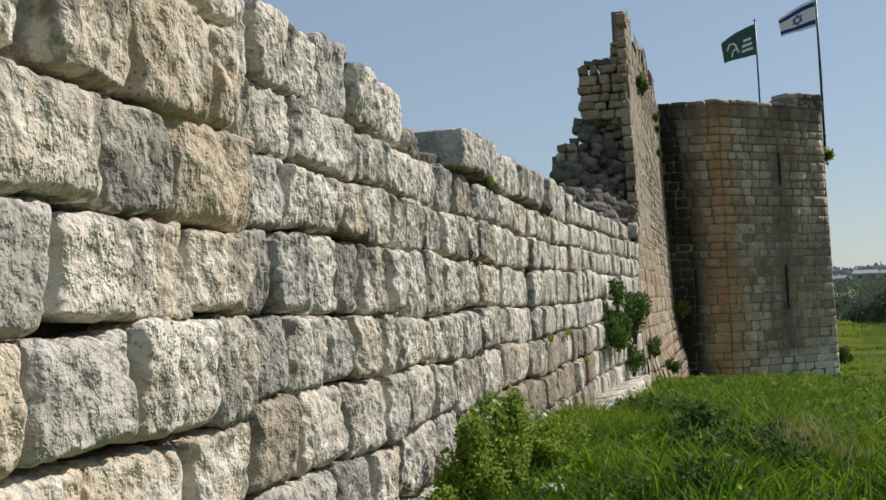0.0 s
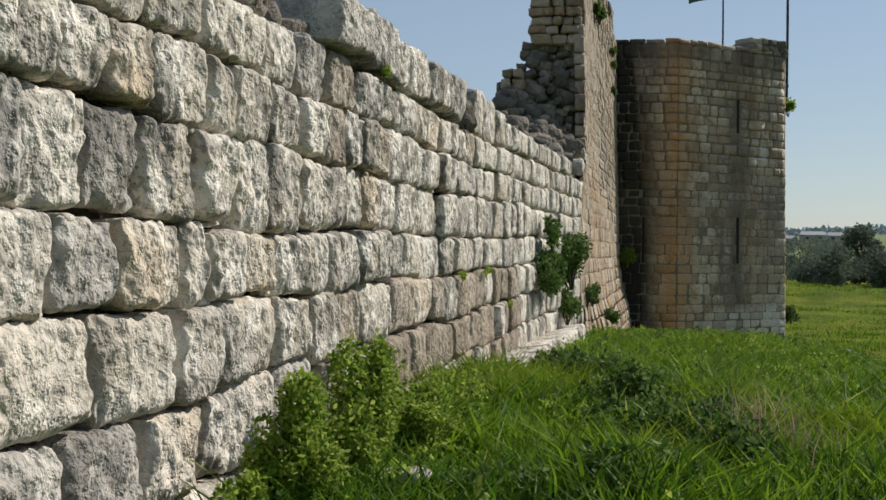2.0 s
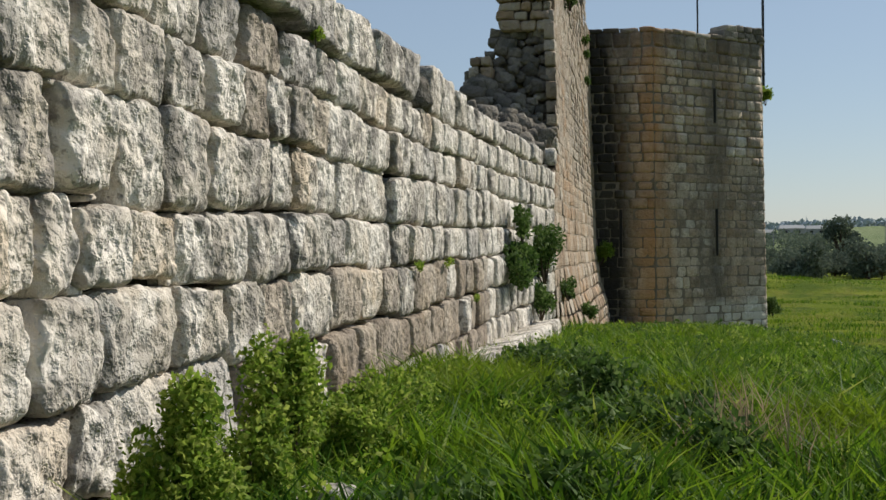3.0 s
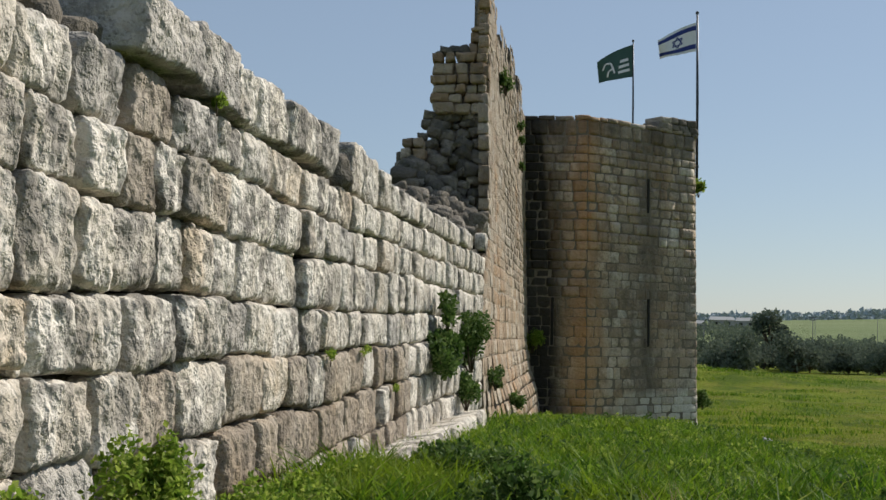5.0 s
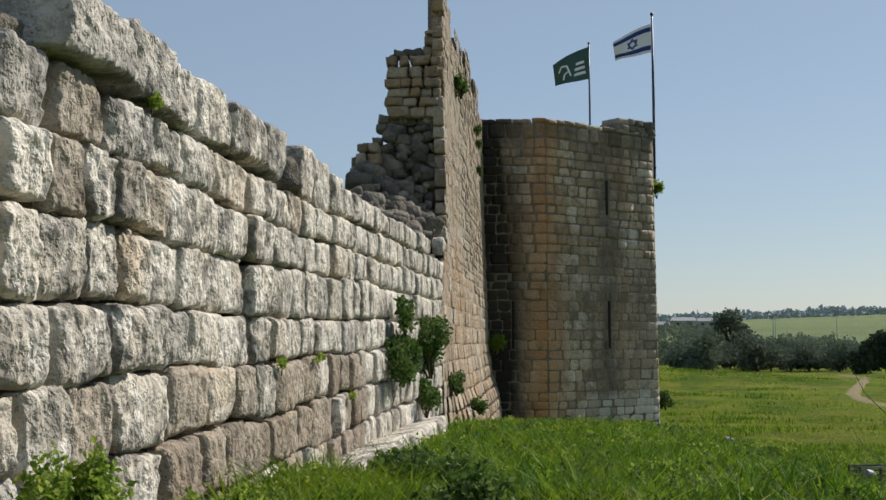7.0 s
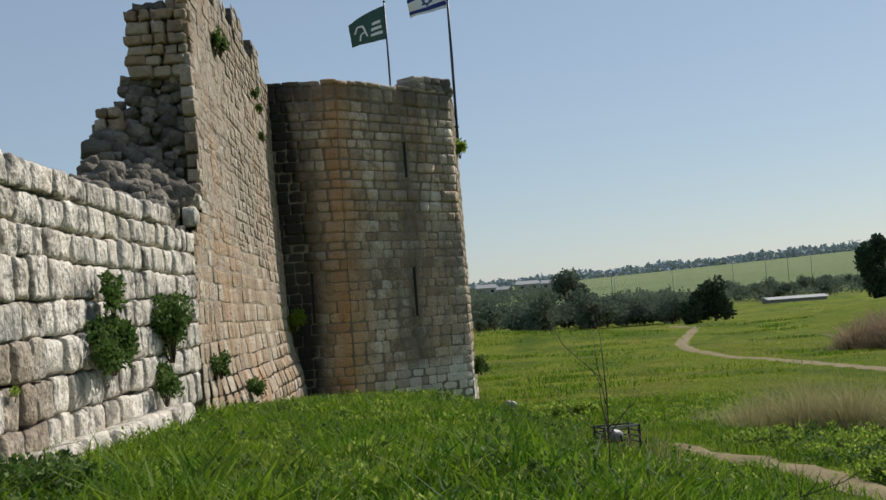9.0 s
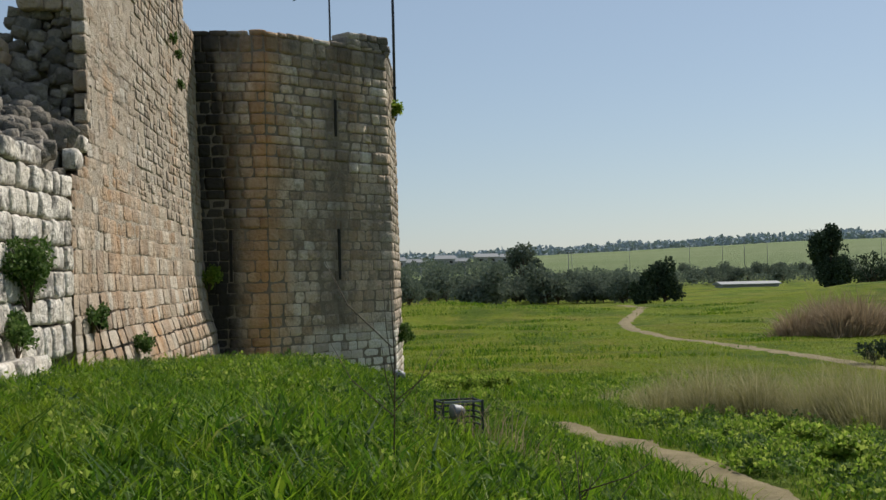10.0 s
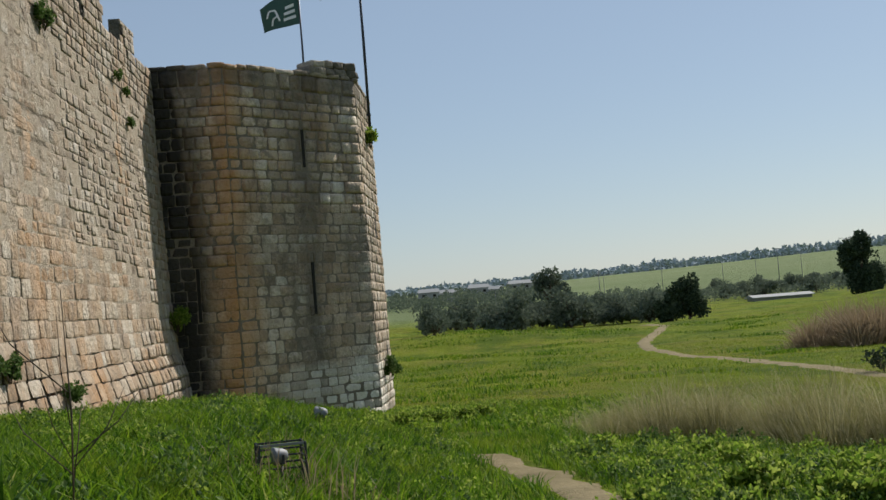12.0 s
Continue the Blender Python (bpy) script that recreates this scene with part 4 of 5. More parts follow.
# ---- bushes, shrubs and weeds ----
def bush(name, at, size, n, leaf, mat, label, seed, stems=7, category="bush", lobes=9, shape=None):
    """A bush with bent stems and a crown of small leaves gathered in uneven lobes. size: half width in x and y, height."""
    rs = np.random.RandomState(seed)
    root = tagged(new(name), label, category)
    root.location = at
    sx, sy, hgt = size
    c = []
    for _ in range(lobes):
        an, rr = rs.uniform(0, 6.28), math.sqrt(rs.uniform(0, 1)) * 0.75
        c.append((math.cos(an) * rr * sx, math.sin(an) * rr * sy, rs.uniform(0.25, 0.9) * hgt * (1 - 0.35 * rr)))
    per = rs.multinomial(int(n * 2.2), rs.dirichlet([3] * lobes))
    pts = []
    for (x, y, z), k in zip(c, per):
        p = rs.normal(size=(k, 3))
        p *= (rs.uniform(0.3, 1, k) ** 0.6 / np.linalg.norm(p, axis=1))[:, None]
        pts.append(np.array([x, y, z]) + p * np.array([sx * 0.42, sy * 0.42, hgt * 0.3]))
    pts = np.concatenate(pts)
    pts = pts[pts[:, 2] > 0.0]
    part("foliage", mesh_of(name + "_foliage", *leaves(pts, leaf, rs), mat, False), root)
    for k in range(stems):
        x, y, z = c[k % lobes]
        part("stem", mesh_of(name + "_stem", *tube([(x * 0.1, y * 0.1, -0.05), (x * 0.5, y * 0.5, z * 0.5), (x, y, z)], [0.014 * hgt + 0.004, 0.009 * hgt + 0.003, 0.003], 5), M_BARK), root)
    return root


def g_at(x, y):
    return float(ground_z(x, y))


for i, (x, y, sx, sy, h, n) in enumerate([(-1.52, 7.25, 0.22, 0.32, 0.62, 2100), (-1.45, 7.75, 0.15, 0.16, 0.5, 900), (-1.52, 8.35, 0.2, 0.26, 0.78, 1800), (-1.35, 8.95, 0.22, 0.3, 0.5, 1300), (-1.6, 6.75, 0.12, 0.18, 0.32, 500), (-1.3, 9.7, 0.25, 0.4, 0.42, 1000), (-1.45, 10.6, 0.2, 0.4, 0.40, 800), (-1.5, 12.2, 0.18, 0.5, 0.36, 700)]):
    tagged(bush("shrub", (x, y, g_at(x, y)), (sx, sy, h), int(n * 1.7), 0.021, M_LEAF, "leafy yellow-green shrub growing at the wall's foot", 100 + i, 10, "shrub", 14), group="shrubs at the wall")
for i, (x, y, sx, sy, h, n) in enumerate([(0.0, 9.9, 0.5, 0.4, 0.50, 750), (-0.35, 10.9, 0.4, 0.35, 0.45, 500), (-0.75, 13.4, 0.4, 0.6, 0.45, 600), (0.35, 9.0, 0.3, 0.3, 0.36, 380), (-0.1, 7.9, 0.35, 0.3, 0.3, 350), (-1.1, 14.6, 0.3, 0.6, 0.4, 420)]):
    tagged(bush("bramble", (x, y, g_at(x, y)), (sx, sy, h), n, 0.035, M_DARKLEAF, "dark green bramble arching over the grass", 140 + i, 12, "bramble", 9), group="brambles in the grass")
for i, (y, z, sx, sy, h, n, mt) in enumerate([(19.95, 0.85, 0.35, 0.8, 0.62, 1700, M_DARKLEAF), (23.5, 0.85, 0.45, 1.0, 0.95, 2400, M_DARKLEAF), (20.05, 1.5, 0.12, 0.3, 0.5, 260, M_DARKLEAF), (22.9, 0.28, 0.3, 0.55, 0.5, 700, M_DARKLEAF), (27.1, 0.42, 0.2, 0.35, 0.4, 350, M_DARKLEAF), (29.8, -0.08, 0.2, 0.35, 0.36, 350, M_DARKLEAF), (41.3, 0.95, 0.35, 0.4, 0.8, 700, M_LEAF), (30.9, 6.75, 0.16, 0.3, 0.5, 420, M_DARKLEAF), (37.0, 6.95, 0.09, 0.2, 0.25, 120, M_DARKLEAF), (37.8, 6.7, 0.08, 0.16, 0.22, 100, M_DARKLEAF), (38.2, 6.0, 0.08, 0.14, 0.25, 90, M_DARKLEAF)]):
    x = (WALL_X + 0.1 if y < 26 else wall_face_x(z, y)) + 0.12
    tagged(bush("wall_bush", (x, y, z), (sx, sy, h), n, 0.042, mt, "green caper bush rooted between the wall's stones", 180 + i, 8, "bush", 8), group="bushes on the walls")
bush("wall_bush", (3.86, 47.6, 6.4), (0.25, 0.3, 0.6), 350, 0.06, M_LEAF, "small green bush growing high on the tower", 230, 6)
bush("wall_bush", (4.0, 47.2, -0.9), (0.3, 0.35, 0.6), 350, 0.06, M_DARKLEAF, "dark bush growing low on the tower", 231, 6)
for i, (x, y, s_) in enumerate([(4.6, 38, 0.5), (5.4, 36.5, 0.55), (6.2, 39, 0.4), (4.2, 33, 0.5), (7.6, 19.5, 0.35), (7.9, 17.8, 0.4), (8.2, 15.2, 0.38), (7.9, 21.5, 0.4), (8.6, 19.5, 0.5), (6.8, 23.5, 0.35), (8.7, 16.5, 0.45), (9.0, 17.5, 0.5)]):
    tagged(bush("weed_clump", (x, y, g_at(x, y)), (s_, s_, s_ * 0.75), 700, 0.045, M_LEAF, "bushy green weeds beside the path", 240 + i, 8, "weeds", 10), group="weeds by the path")


def reeds(name, cx, cy, sx, sy, n, h0, h1, mat, label, seed, width=0.012, lean=0.28):
    rs = np.random.RandomState(seed)
    x, y = cx + rs.normal(size=n) * sx, cy + rs.normal(size=n) * sy
    b = np.stack([x, y, ground_z(x, y) - 0.03], 1)
    k = np.exp(-((x - cx) / (2 * sx)) ** 2)
    v, f = blades(b, rs.uniform(h0, h1, n) * (0.5 + 0.5 * k), np.full(n, width), lean, rs)
    return tagged(new(name, mesh_of(name, v, f, mat, False)), label, "dry grass", kind="stuff")


reeds("dry_weeds", 3.6, 17.1, 0.35, 0.4, 130, 0.25, 0.6, M_REED, "dry weed stalks round the floodlight box", 6, 0.008, 0.45)
reeds("dry_weeds", 0.55, 9.4, 0.2, 0.2, 160, 0.3, 0.6, M_REED, "withered weed stalks in the grass", 7, 0.01, 0.5)


def tussock(cx, cy, radius, height, n, mat, label, seed, width=0.007):
    """A mound of dry stalks that fan out from its middle."""
    rs = np.random.RandomState(seed)
    d = rs.normal(size=(n, 2))
    b = np.stack([cx + d[:, 0] * radius * 0.5, cy + d[:, 1] * radius * 0.5, 0 * d[:, 0]], 1)
    b[:, 2] = ground_z(b[:, 0], b[:, 1]) - 0.03
    fan = np.stack([d[:, 0] * 0.55, d[:, 1] * 0.55, -0.12 * (d ** 2).sum(1)], 1)
    h = height * rs.uniform(0.3, 1.0, n) * np.exp(-0.16 * (d ** 2).sum(1))
    v, f = blades(b, h, np.full(n, width), 0.45, rs, fan)
    tagged(new("dry_grass", mesh_of("dry_grass", v, f, mat, False)), label, "dry grass", kind="stuff")


dr = random.Random(17)
for k in range(34):
    t_ = k / 33
    tussock(8.0 + 3.6 * t_ + dr.uniform(-0.6, 0.7), 28.4 - 5.6 * t_ + dr.uniform(-1.0, 1.6), dr.uniform(0.45, 0.75), dr.uniform(1.1, 1.8) * (0.65 + 0.6 * t_), 560, M_DRY, "mound of pale feathery dry grass", 700 + k)
for k in range(14):
    tussock(7.4 + dr.uniform(0, 3.5), 30.5 + dr.uniform(-1, 2.5), 0.6, dr.uniform(0.25, 0.5), 260, M_DRY, "low dry grass at the meadow's edge", 760 + k)
for k in range(16):
    tussock(22.8 + dr.uniform(0, 15), 71.0 + dr.uniform(-3, 3), 1.4, dr.uniform(1.8, 3.0), 650, M_REED, "patch of brown reeds beyond the track", 790 + k, 0.045)


def bare_plant(x, y, h, seed, label):
    """A thin leafless plant with a few upright side shoots."""
    rs = random.Random(seed)
    z = g_at(x, y)
    bars = [tube([(0, 0, -0.05), (0.02, 0.01, h * 0.5), (0.0, 0.02, h)], [0.006, 0.005, 0.002], 5)]
    for _ in range(7):
        s0 = rs.uniform(0.2, 0.7) * h
        dx, dy, l = rs.uniform(-0.4, 0.4), rs.uniform(-0.2, 0.2), rs.uniform(0.25, 0.5) * h
        bars.append(tube([(0.01, 0.01, s0), (dx * 0.6, dy * 0.6, s0 + l * 0.5), (dx * 0.9, dy, s0 + l)], [0.0035, 0.003, 0.0012], 4))
    ob = tagged(new("bare_plant", mesh_of("bare_plant", *merge(bars), M_BARK)), label, "plant")
    ob.location = (x, y, z)


bare_plant(2.78, 13.85, 1.15, 1, "thin leafless plant standing in the grass")
bare_plant(3.6, 12.6, 0.6, 2, "low bent leafless twig in the grass")


# ---- floodlights ----
def plate(name, x0, x1, y0, y1, z0, z1, mat, parent, label=""):
    bm = bmesh.new()
    bmesh.ops.create_cube(bm, size=1)
    bmesh.ops.scale(bm, vec=(x1 - x0, y1 - y0, z1 - z0), verts=bm.verts)
    bmesh.ops.translate(bm, vec=((x0 + x1) / 2, (y0 + y1) / 2, (z0 + z1) / 2), verts=bm.verts)
    bmesh.ops.bevel(bm, geom=bm.edges[:], offset=min(x1 - x0, y1 - y0, z1 - z0) * 0.15, segments=1, affect="EDGES")
    return part(name, bm_mesh(name, bm, mat), parent, label)


def floodlight(x, y, scale, turn, lift):
    root = tagged(new("floodlight"), "grey metal floodlight on a short post in the grass", "floodlight", "floodlights")
    root.matrix_basis = pose(x, y, g_at(x, y) + lift, 0, 0, turn) @ Matrix.Scale(scale, 4)
    part("post", mesh_of("post", *tube([(0, 0, -0.4), (0, 0, 0.32)], [0.025, 0.025], 8), M_METAL), root)
    head = part("lamp_head", mesh_of("lamp_head", *tube([(-0.10, 0, 0.40), (-0.04, 0, 0.40), (0.09, 0, 0.40), (0.12, 0, 0.40)], [0.06, 0.10, 0.13, 0.135], 14), M_GALV), root)
    part("lens", mesh_of("lens", *tube([(0.121, 0, 0.40), (0.13, 0, 0.40)], [0.115, 0.11], 14), plain("lamp_glass", (0.22, 0.24, 0.25), 0.25)), head, "pale glass lens")
    plate("bracket", -0.02, 0.02, -0.15, -0.135, 0.28, 0.42, M_METAL, root)
    plate("bracket", -0.02, 0.02, 0.135, 0.15, 0.28, 0.42, M_METAL, root)
    return root


floodlight(3.41, 17.25, 0.5, 200, 0.08)
floodlight(3.17, 25.6, 0.75, 170, -0.08)
cage = tagged(new("floodlight_cage"), "low dark metal cage around a floodlight in the grass", "cage")
cage.matrix_basis = pose(3.41, 17.25, g_at(3.41, 17.25) + 0.10, 0, 0, 12) @ Matrix.Scale(0.5, 4)
for sx in (-0.34, 0.34):
    for sy in (-0.25, 0.25):
        plate("corner_post", sx - 0.02, sx + 0.02, sy - 0.02, sy + 0.02, -0.6, 0.56, M_METAL, cage)
for k in range(5):
    z = 0.12 + 0.10 * k
    for sx in (-0.34, 0.34):
        plate("slat", sx - 0.008, sx + 0.008, -0.25, 0.25, z, z + 0.03, M_METAL, cage)
    plate("slat", -0.34, 0.34, 0.242, 0.258, z, z + 0.03, M_METAL, cage)
plate("top_rail", -0.34, 0.34, -0.26, -0.24, 0.52, 0.56, M_GALV, cage)


# ---- flags ----
def flagpole(x, y, z0, z1, r, label):
    root = tagged(new("flagpole"), label, "flagpole", "flagpoles on the tower")
    root.location = (x, y, z0)
    h = z1 - z0
    part("pole", mesh_of("pole", *tube([(0, 0, 0), (0, 0, h * 0.5), (-0.02, 0, h)], [r, r * 0.9, r * 0.6], 10), M_METAL), root)
    bm = bmesh.new()
    bmesh.ops.create_uvsphere(bm, u_segments=10, v_segments=6, radius=r * 1.2)
    bmesh.ops.translate(bm, vec=(-0.02, 0, h), verts=bm.verts)
    part("finial", bm_mesh("finial", bm, M_METAL, True), root)
    part("bracket", mesh_of("bracket", *box(-0.10, 0.06, -0.05, 0.05, 0.25, 0.33), M_METAL, False), root)
    part("bracket", mesh_of("bracket", *box(-0.10, 0.06, -0.05, 0.05, 0.9, 0.98), M_METAL, False), root)
    return root


def flag(x, y, z, width, height, droop, wave, label):
    """A cloth that flies from its pole at (x, y, z): s runs along the fly, t down the hoist."""
    root = tagged(new("flag"), label, "flag", "flags on the tower")
    root.location = (x, y, z)

    def at(s, t, lift=0.0):
        return (-s * width * (0.96 - 0.06 * t), 0.16 * math.sin(s * wave + t * 1.6) * s - lift, -t * height * (1 - 0.28 * s) - droop * s ** 1.2 + 0.06 * math.sin(s * 5 + t * 3) * s)

    def sheet(name, s0, s1, t0, t1, mat, lift, ns=20, nt=12, label=""):
        vs = [at(s0 + (s1 - s0) * i / ns, t0 + (t1 - t0) * j / nt, lift) for j in range(nt + 1) for i in range(ns + 1)]
        fs = [(j * (ns + 1) + i, j * (ns + 1) + i + 1, (j + 1) * (ns + 1) + i + 1, (j + 1) * (ns + 1) + i) for j in range(nt) for i in range(ns)]
        return part(name, mesh_of(name, vs, fs, mat), root, label)

    def bar(name, p, q, w_, mat, lift):
        (a, b), (c, d) = p, q
        l = math.hypot((c - a) * width, (d - b) * height)
        nx, ny = (d - b) * height / l, -(c - a) * width / l
        vs = []
        for k in range(5):
            s_, t_ = a + (c - a) * k / 4, b + (d - b) * k / 4
            for sg in (-1, 1):
                vs.append(at(s_ + sg * nx * w_ / 2 / width, t_ + sg * ny * w_ / 2 / height, lift))
        fs = [(2 * k, 2 * k + 1, 2 * k + 3, 2 * k + 2) for k in range(4)]
        return part(name, mesh_of(name, vs, fs, mat), root)

    return sheet, bar


mast_a = flagpole(1.68, 51.0, 8.05, 12.75, 0.04, "slim dark metal flagpole on the tower roof")
mast_b = flagpole(3.86, 48.3, 6.6, 13.1, 0.055, "tall dark metal flagpole fixed to the tower's side")
sheet, bar = flag(1.64, 51.0, 12.6, 1.40, 1.25, 0.62, 6.0, "dark green flag with white marks flying from its pole")
sheet("cloth", 0, 1, 0, 1, M_GREEN, 0.0)
for k, (a, b) in enumerate(((0.12, 0.36), (0.10, 0.40), (0.08, 0.42))):
    for lift in (0.006, -0.006):
        sheet("text_bar", a, b, 0.38 + 0.17 * k, 0.47 + 0.17 * k, M_WHITE, lift, 6, 2, "pale line of unreadable writing")
for lift in (0.006, -0.006):
    for p, q in (((0.52, 0.75), (0.62, 0.35)), ((0.62, 0.35), (0.78, 0.28)), ((0.78, 0.28), (0.86, 0.5)), ((0.55, 0.55), (0.7, 0.62)), ((0.7, 0.62), (0.74, 0.85))):
        bar("emblem_stroke", p, q, 0.07, M_WHITE, lift)
sheet, bar = flag(3.80, 48.3, 12.75, 1.42, 1.05, 0.62, 5.0, "white flag with two blue stripes and a six-pointed star")
sheet("cloth", 0, 1, 0, 1, M_WHITE, 0.0)
for lift in (0.006, -0.006):
    sheet("stripe", 0, 1, 0.10, 0.26, M_BLUE, lift, 20, 2, "blue stripe")
    sheet("stripe", 0, 1, 0.74, 0.90, M_BLUE, lift, 20, 2, "blue stripe")
    for flip in (1, -1):
        tri = [(0.5 + 0.21 * math.sin(radians(120 * k)) * 0.95 / 1.3, 0.5 - flip * 0.21 * math.cos(radians(120 * k))) for k in range(3)]
        for k in range(3):
            bar("star_bar", tri[k], tri[(k + 1) % 3], 0.045, M_BLUE, lift)


# ---- trees and distance ----
def tree(name, height, spread_, trunk_h, n, leaf, mat, label, seed, category="tree", lobes=14):
    rs = np.random.RandomState(seed)
    root = tagged(new(name), label, category)
    limbs, c = [], []
    for _ in range(lobes):
        an, rr = rs.uniform(0, 6.28), math.sqrt(rs.uniform(0.02, 1)) * 0.72
        z = trunk_h + (height - trunk_h) * rs.uniform(0.12, 0.85) * (1 - 0.25 * rr)
        c.append((math.cos(an) * rr * spread_, math.sin(an) * rr * spread_, z))
    tr = 0.035 * height
    limbs.append(tube([(0, 0, -0.3), (0.05 * height * rs.uniform(-1, 1), 0, trunk_h * 0.6), (0, 0, trunk_h * 1.3)], [tr * 1.3, tr, tr * 0.7], 8))
    for x, y, z in c:
        limbs.append(tube([(0, 0, trunk_h * 0.8), (x * 0.5, y * 0.5, (z + trunk_h) * 0.5), (x, y, z)], [tr * 0.5, tr * 0.3, tr * 0.1], 5))
    part("trunk", mesh_of(name + "_trunk", *merge(limbs), M_BARK), root)
    per = rs.multinomial(n, rs.dirichlet([4] * lobes))
    pts = []
    for (x, y, z), k in zip(c, per):
        p = rs.normal(size=(k, 3))
        p *= (rs.uniform(0.35, 1, k) ** 0.6 / np.linalg.norm(p, axis=1))[:, None]
        pts.append(np.array([x, y, z]) + p * np.array([spread_ * 0.38, spread_ * 0.38, (height - trunk_h) * 0.24]))
    part("crown", mesh_of(name + "_crown", *leaves(np.concatenate(pts), leaf, rs, 0.1, 1.3), mat, False), root)
    return root


def toward(dx, dist):
    """A place on the ground at that bearing (x over y) and distance ahead."""
    x, y = dx * dist, dist
    return (x, y, g_at(x, y) - 0.05)


olives = [tree("olive_tree", h, sp, 0.45, 1100, 0.26, M_OLIVE, "grey-green olive tree with a rounded crown", 300 + i, "tree") for i, (h, sp) in enumerate(((3.9, 2.5), (3.0, 2.4), (4.6, 2.6), (2.5, 2.7)))]
tr = random.Random(77)
spots = []
for k in range(120):
    d = tr.uniform(150, 262)
    lo, hi = 0.035, 0.235
    spots.append((tr.uniform(lo, hi) if d > 165 else tr.uniform(0.10, 0.225), d))
for k in range(36):
    spots.append((tr.uniform(0.22, 0.42), tr.uniform(255, 330)))
for i, (b, d) in enumerate(spots):
    m = pose(*toward(b, d), 0, 0, tr.uniform(0, 360)) @ Matrix.Scale(tr.uniform(0.6, 1.25), 4)
    if i < 4:
        olives[i].matrix_basis = m
        olives[i]["group"] = "olive grove"
    else:
        o = copy_thing(olives[i % 4], m)
        o.scale = m.to_scale()
        o["group"] = "olive grove"
lone = tree("tree", 9.2, 3.4, 3.0, 2200, 0.34, M_OLIVE, "tall round-crowned tree standing above the grove", 320)
lone.location = toward(0.140, 212)
dark = tree("tree", 4.6, 1.9, 0.4, 4200, 0.24, M_FARDARK, "dense dark green tree at the end of the track", 321)
dark.location = toward(0.2555, 131)
d2 = tree("tree", 3.8, 1.7, 0.3, 3000, 0.24, M_FARDARK, "dense dark green bush beside the grove", 322)
d2.location = toward(0.238, 139)
big = tree("tree", 10.5, 3.3, 1.0, 8000, 0.36, M_FARDARK, "tall dark green tree on the far side of the meadow", 323)
big.location = toward(0.385, 186)
b2 = tree("tree", 6.0, 4.2, 0.8, 1800, 0.32, M_FARDARK, "broad dark tree beside the tall one", 324)
b2.location = toward(0.42, 192)
sh = tree("tree", 1.0, 0.7, 0.12, 450, 0.11, M_FARDARK, "small dark bush beside the track", 325)
sh.location = (20.4, 49.0, g_at(20.4, 49.0))


def street_lamp(b, d, h, arms, label):
    root = tagged(new("street_lamp"), label, "street lamp", "lamp posts along the far road")
    root.location = toward(b, d)
    part("pole", mesh_of("pole", *tube([(0, 0, -0.5), (0, 0, h)], [0.09, 0.06], 6), M_POLE), root)
    for a in arms:
        part("arm", mesh_of("arm", *tube([(0, 0, h - 0.1), (a * 0.8, 0, h + 0.15), (a * 1.6, 0, h + 0.2)], [0.07, 0.06, 0.05], 5), M_POLE), root)
        part("lamp_head", mesh_of("lamp_head", *box(a * 1.6 - 0.4, a * 1.6 + 0.4, -0.15, 0.15, h + 0.1, h + 0.26), M_POLE, False), root)


for b, h, arms in ((0.175, 8, (1,)), (0.222, 8, (1,)), (0.271, 9.5, (1,)), (0.298, 10, (1,)), (0.335, 8, (-1,)), (0.372, 11.5, (-1, 1)), (0.43, 9, (1,))):
    street_lamp(b, 400, h, arms, "thin lamp post beyond the grove")


def pylon(b, d, h):
    root = tagged(new("power_pole"), "dark power pole with cross arms in the far field", "power pole", "power poles in the field")
    root.location = toward(b, d)
    part("pole", mesh_of("pole", *tube([(0, 0, -0.5), (0, 0, h)], [0.12, 0.08], 6), M_POLE), root)
    for z, l in ((h - 0.4, 1.0), (h - 1.2, 0.8)):
        part("cross_arm", mesh_of("cross_arm", *box(-l, l, -0.07, 0.07, z, z + 0.14), M_POLE, False), root)


for b, d, h in ((0.173, 330, 8.5), (0.316, 420, 10.5), (0.09, 330, 6), (0.055, 330, 5)):
    pylon(b, d, h)
shed = tagged(new("shed"), "long low building with a pale roof beyond the meadow", "building")
shed.location = toward(0.318, 240)
part("wall", mesh_of("wall", *box(-5.5, 5.5, -2.5, 2.5, -0.5, 0.62), plain("grey_render", (0.35, 0.35, 0.34)), False), shed)
part("roof", mesh_of("roof", [(-5.9, -3, 0.62), (5.9, -3, 0.62), (5.9, 0, 1.1), (-5.9, 0, 1.1), (-5.9, 3, 0.62), (5.9, 3, 0.62), (-5.9, -3, 0.5), (5.9, -3, 0.5), (-5.9, 3, 0.5), (5.9, 3, 0.5)], [(0, 1, 2, 3), (3, 2, 5, 4), (6, 7, 1, 0), (4, 5, 9, 8), (6, 0, 3, 4, 8), (1, 7, 9, 5, 2), (8, 9, 7, 6)], M_SHED, False), shed, "pale sheet roof")
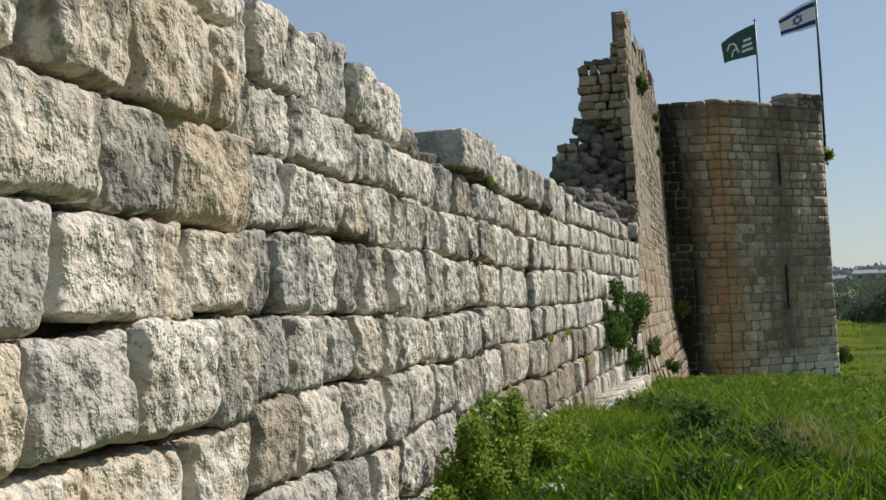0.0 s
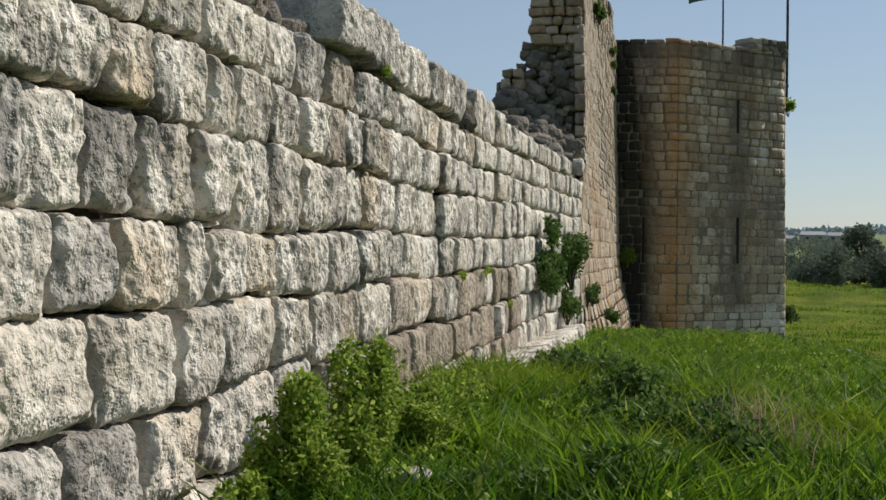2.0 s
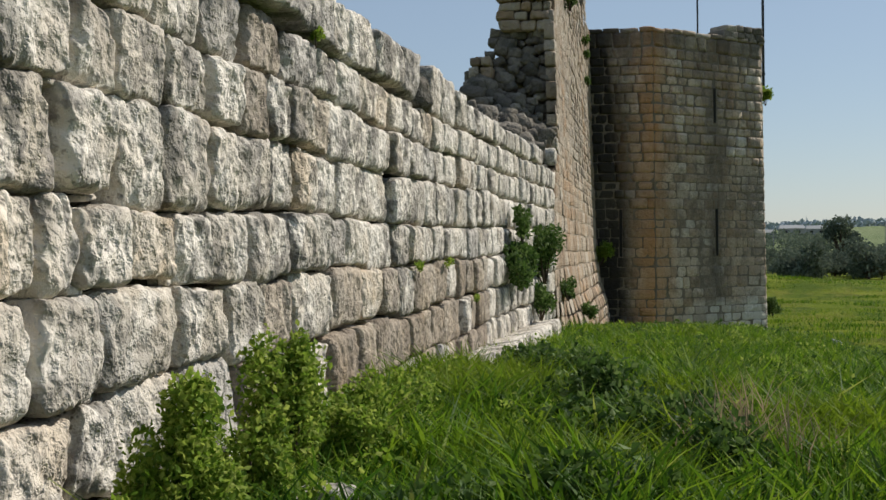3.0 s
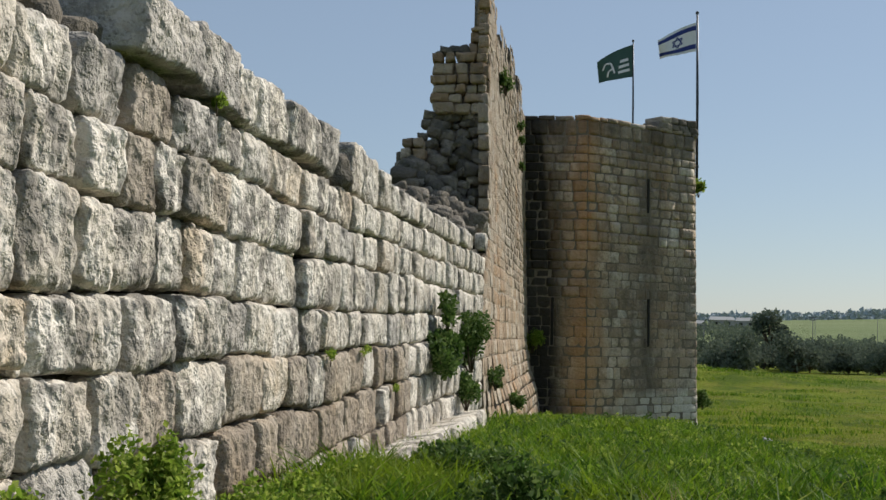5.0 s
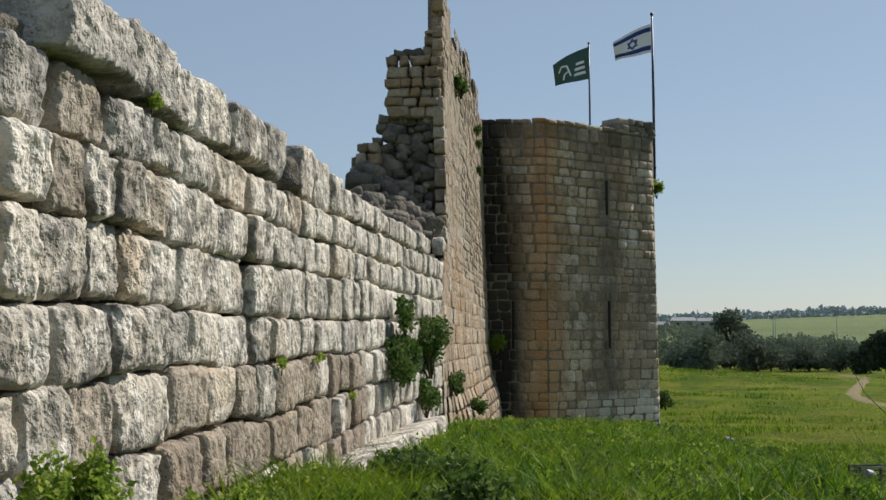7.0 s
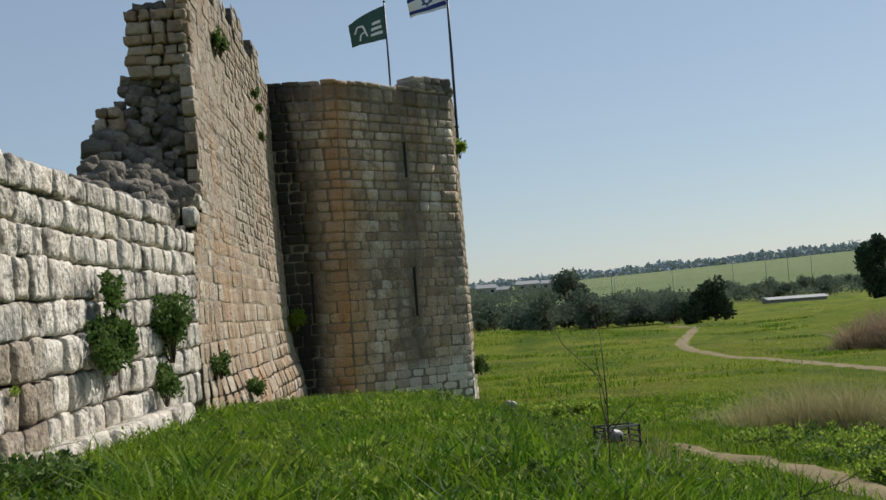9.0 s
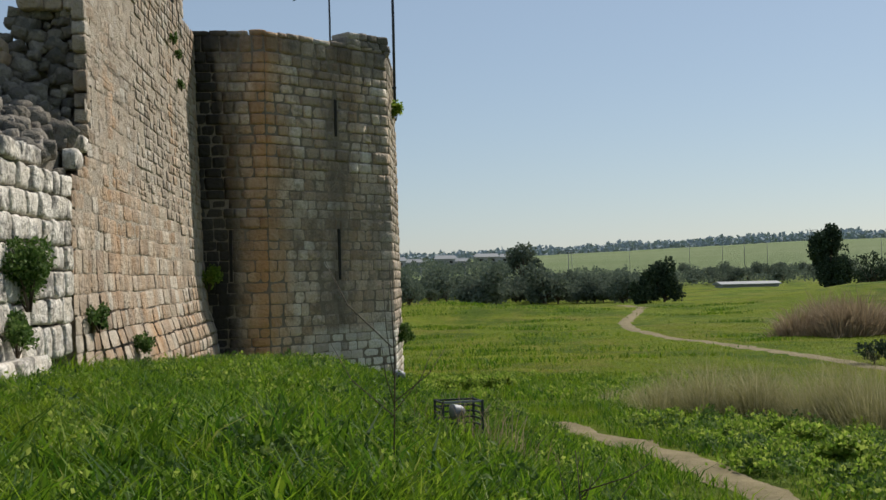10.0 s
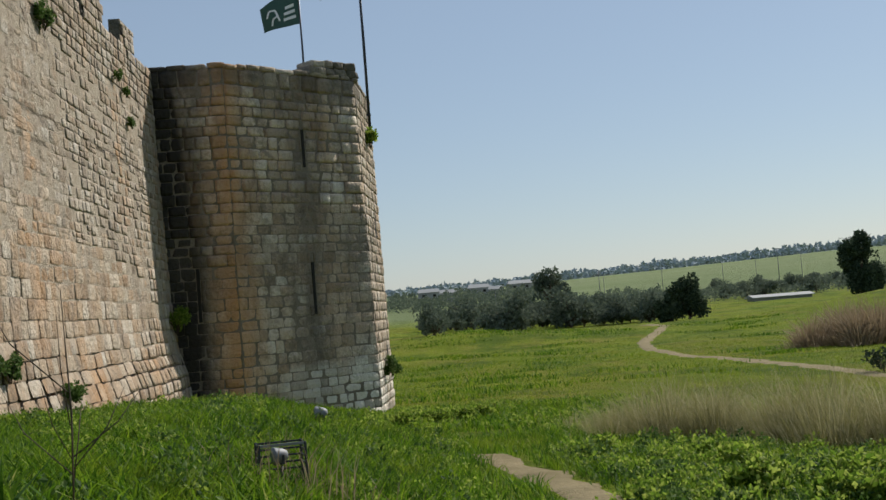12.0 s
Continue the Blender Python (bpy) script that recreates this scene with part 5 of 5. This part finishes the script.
# houses and tree belts in front of the ridge
def house(b, d, w_, h, label):
    root = tagged(new("house"), label, "house", "houses below the ridge")
    root.location = toward(b, d)
    part("wall", mesh_of("wall", *box(-w_, w_, -w_ * 0.7, w_ * 0.7, -2, h), M_HOUSE, False), root)
    part("roof", mesh_of("roof", [(-w_ * 1.1, -w_ * 0.8, h), (w_ * 1.1, -w_ * 0.8, h), (w_ * 1.1, w_ * 0.8, h), (-w_ * 1.1, w_ * 0.8, h), (-w_ * 0.9, 0, h * 1.45), (w_ * 0.9, 0, h * 1.45)], [(0, 1, 5, 4), (2, 3, 4, 5), (0, 4, 3), (1, 2, 5), (3, 2, 1, 0)], M_SHED, False), root)
    for k in (-0.5, 0.5):
        part("window", mesh_of("window", *box(w_ * k - 0.8, w_ * k + 0.8, -w_ * 0.7 - 0.1, -w_ * 0.7 + 0.05, h * 0.45, h * 0.75), M_VOID, False), root)


M_HOUSE = plain("pale_house_render", (0.34, 0.34, 0.33), 0.8, 0, 0.2, 0.2)
for b, d, w_, h in ((0.048, 640, 5, 4.0), (0.071, 700, 6, 4.5), (0.085, 660, 4, 3.5), (0.104, 720, 7, 4.5), (0.122, 690, 5, 4.0), (0.031, 690, 6, 4.5)):
    house(b, d, w_, h, "small pale house among trees below the ridge")


def tree_belt(b0, b1, d0, d1, n, h, leaf, seed, label):
    rs = np.random.RandomState(seed)
    bb, dd = rs.uniform(b0, b1, n), rs.uniform(d0, d1, n)
    x, y = bb * dd, dd
    top = h * (0.35 + 0.65 * np.abs(np.sin(bb * 160 + 1.3 * np.sin(bb * 410)) * np.sin(bb * 73 + 0.6)))
    p = np.stack([x, y, ground_z(x, y) + rs.uniform(0, 1, n) ** 0.8 * top], 1)
    tagged(new("tree_belt", mesh_of("tree_belt", *leaves(p, leaf, rs, 0.2, 1.1), M_OLIVE, False)), label, "trees", kind="stuff")


tree_belt(0.0, 0.135, 430, 620, 7000, 6.5, 0.9, 51, "grey-green belt of trees beyond the grove")
tree_belt(0.135, 0.22, 300, 400, 2600, 3.0, 0.6, 52, "low scrub behind the grove")
tree_belt(0.22, 0.46, 252, 310, 5200, 3.2, 0.5, 53, "low dark hedge beside the long building")
# woods along the skyline, the ridge's haze carried by their colour
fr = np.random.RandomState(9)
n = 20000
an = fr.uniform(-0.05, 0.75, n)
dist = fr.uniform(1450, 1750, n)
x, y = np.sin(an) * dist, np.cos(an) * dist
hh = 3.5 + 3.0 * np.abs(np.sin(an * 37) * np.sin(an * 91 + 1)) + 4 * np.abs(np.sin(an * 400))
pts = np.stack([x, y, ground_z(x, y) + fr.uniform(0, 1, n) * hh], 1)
tagged(new("distant_woods", mesh_of("distant_woods", *leaves(pts, 4.5, fr, 0.2, 1.1), M_FARHAZED, False)), "hazy blue-grey woods along the far ridge", "woods", kind="stuff")


# ---- loose stones and tufts ----
lr = random.Random(63)
for x, y, sz in ((-1.22, 7.85, 0.20), (-1.45, 6.6, 0.17), (-1.32, 8.1, 0.14)):
    bm = bmesh.new()
    bmesh.ops.create_icosphere(bm, subdivisions=4, radius=sz * 0.62)
    for q in bm.verts:
        d = q.co.normalized()
        q.co *= 1 + 0.30 * noise.noise(d * 1.4 + Vector((x * 9, y, 0))) + 0.09 * noise.noise(d * 5)
        q.co.x, q.co.z = q.co.x * 1.25, min(q.co.z, sz * 0.42) * 0.85
    ob = tagged(new("boulder", bm_mesh("boulder", bm, M_GREY, True)), "loose pale limestone boulder lying in the grass", "boulder", "loose boulders")
    ob.matrix_basis = pose(x, y, g_at(x, y) + sz * 0.35, 8, -15, lr.uniform(-40, 10))
for i, (y, z) in enumerate(((10.4, 2.62), (9.3, 0.74), (13.6, 1.17), (15.2, 1.19), (17.0, 0.77))):
    tagged(bush("wall_tuft", (WALL_X + 0.02, y, z), (0.05, 0.13, 0.09), 70, 0.018, M_LEAF, "small yellow-green tuft growing in a joint", 900 + i, 1, "tuft", 5), group="tufts in the wall's joints")
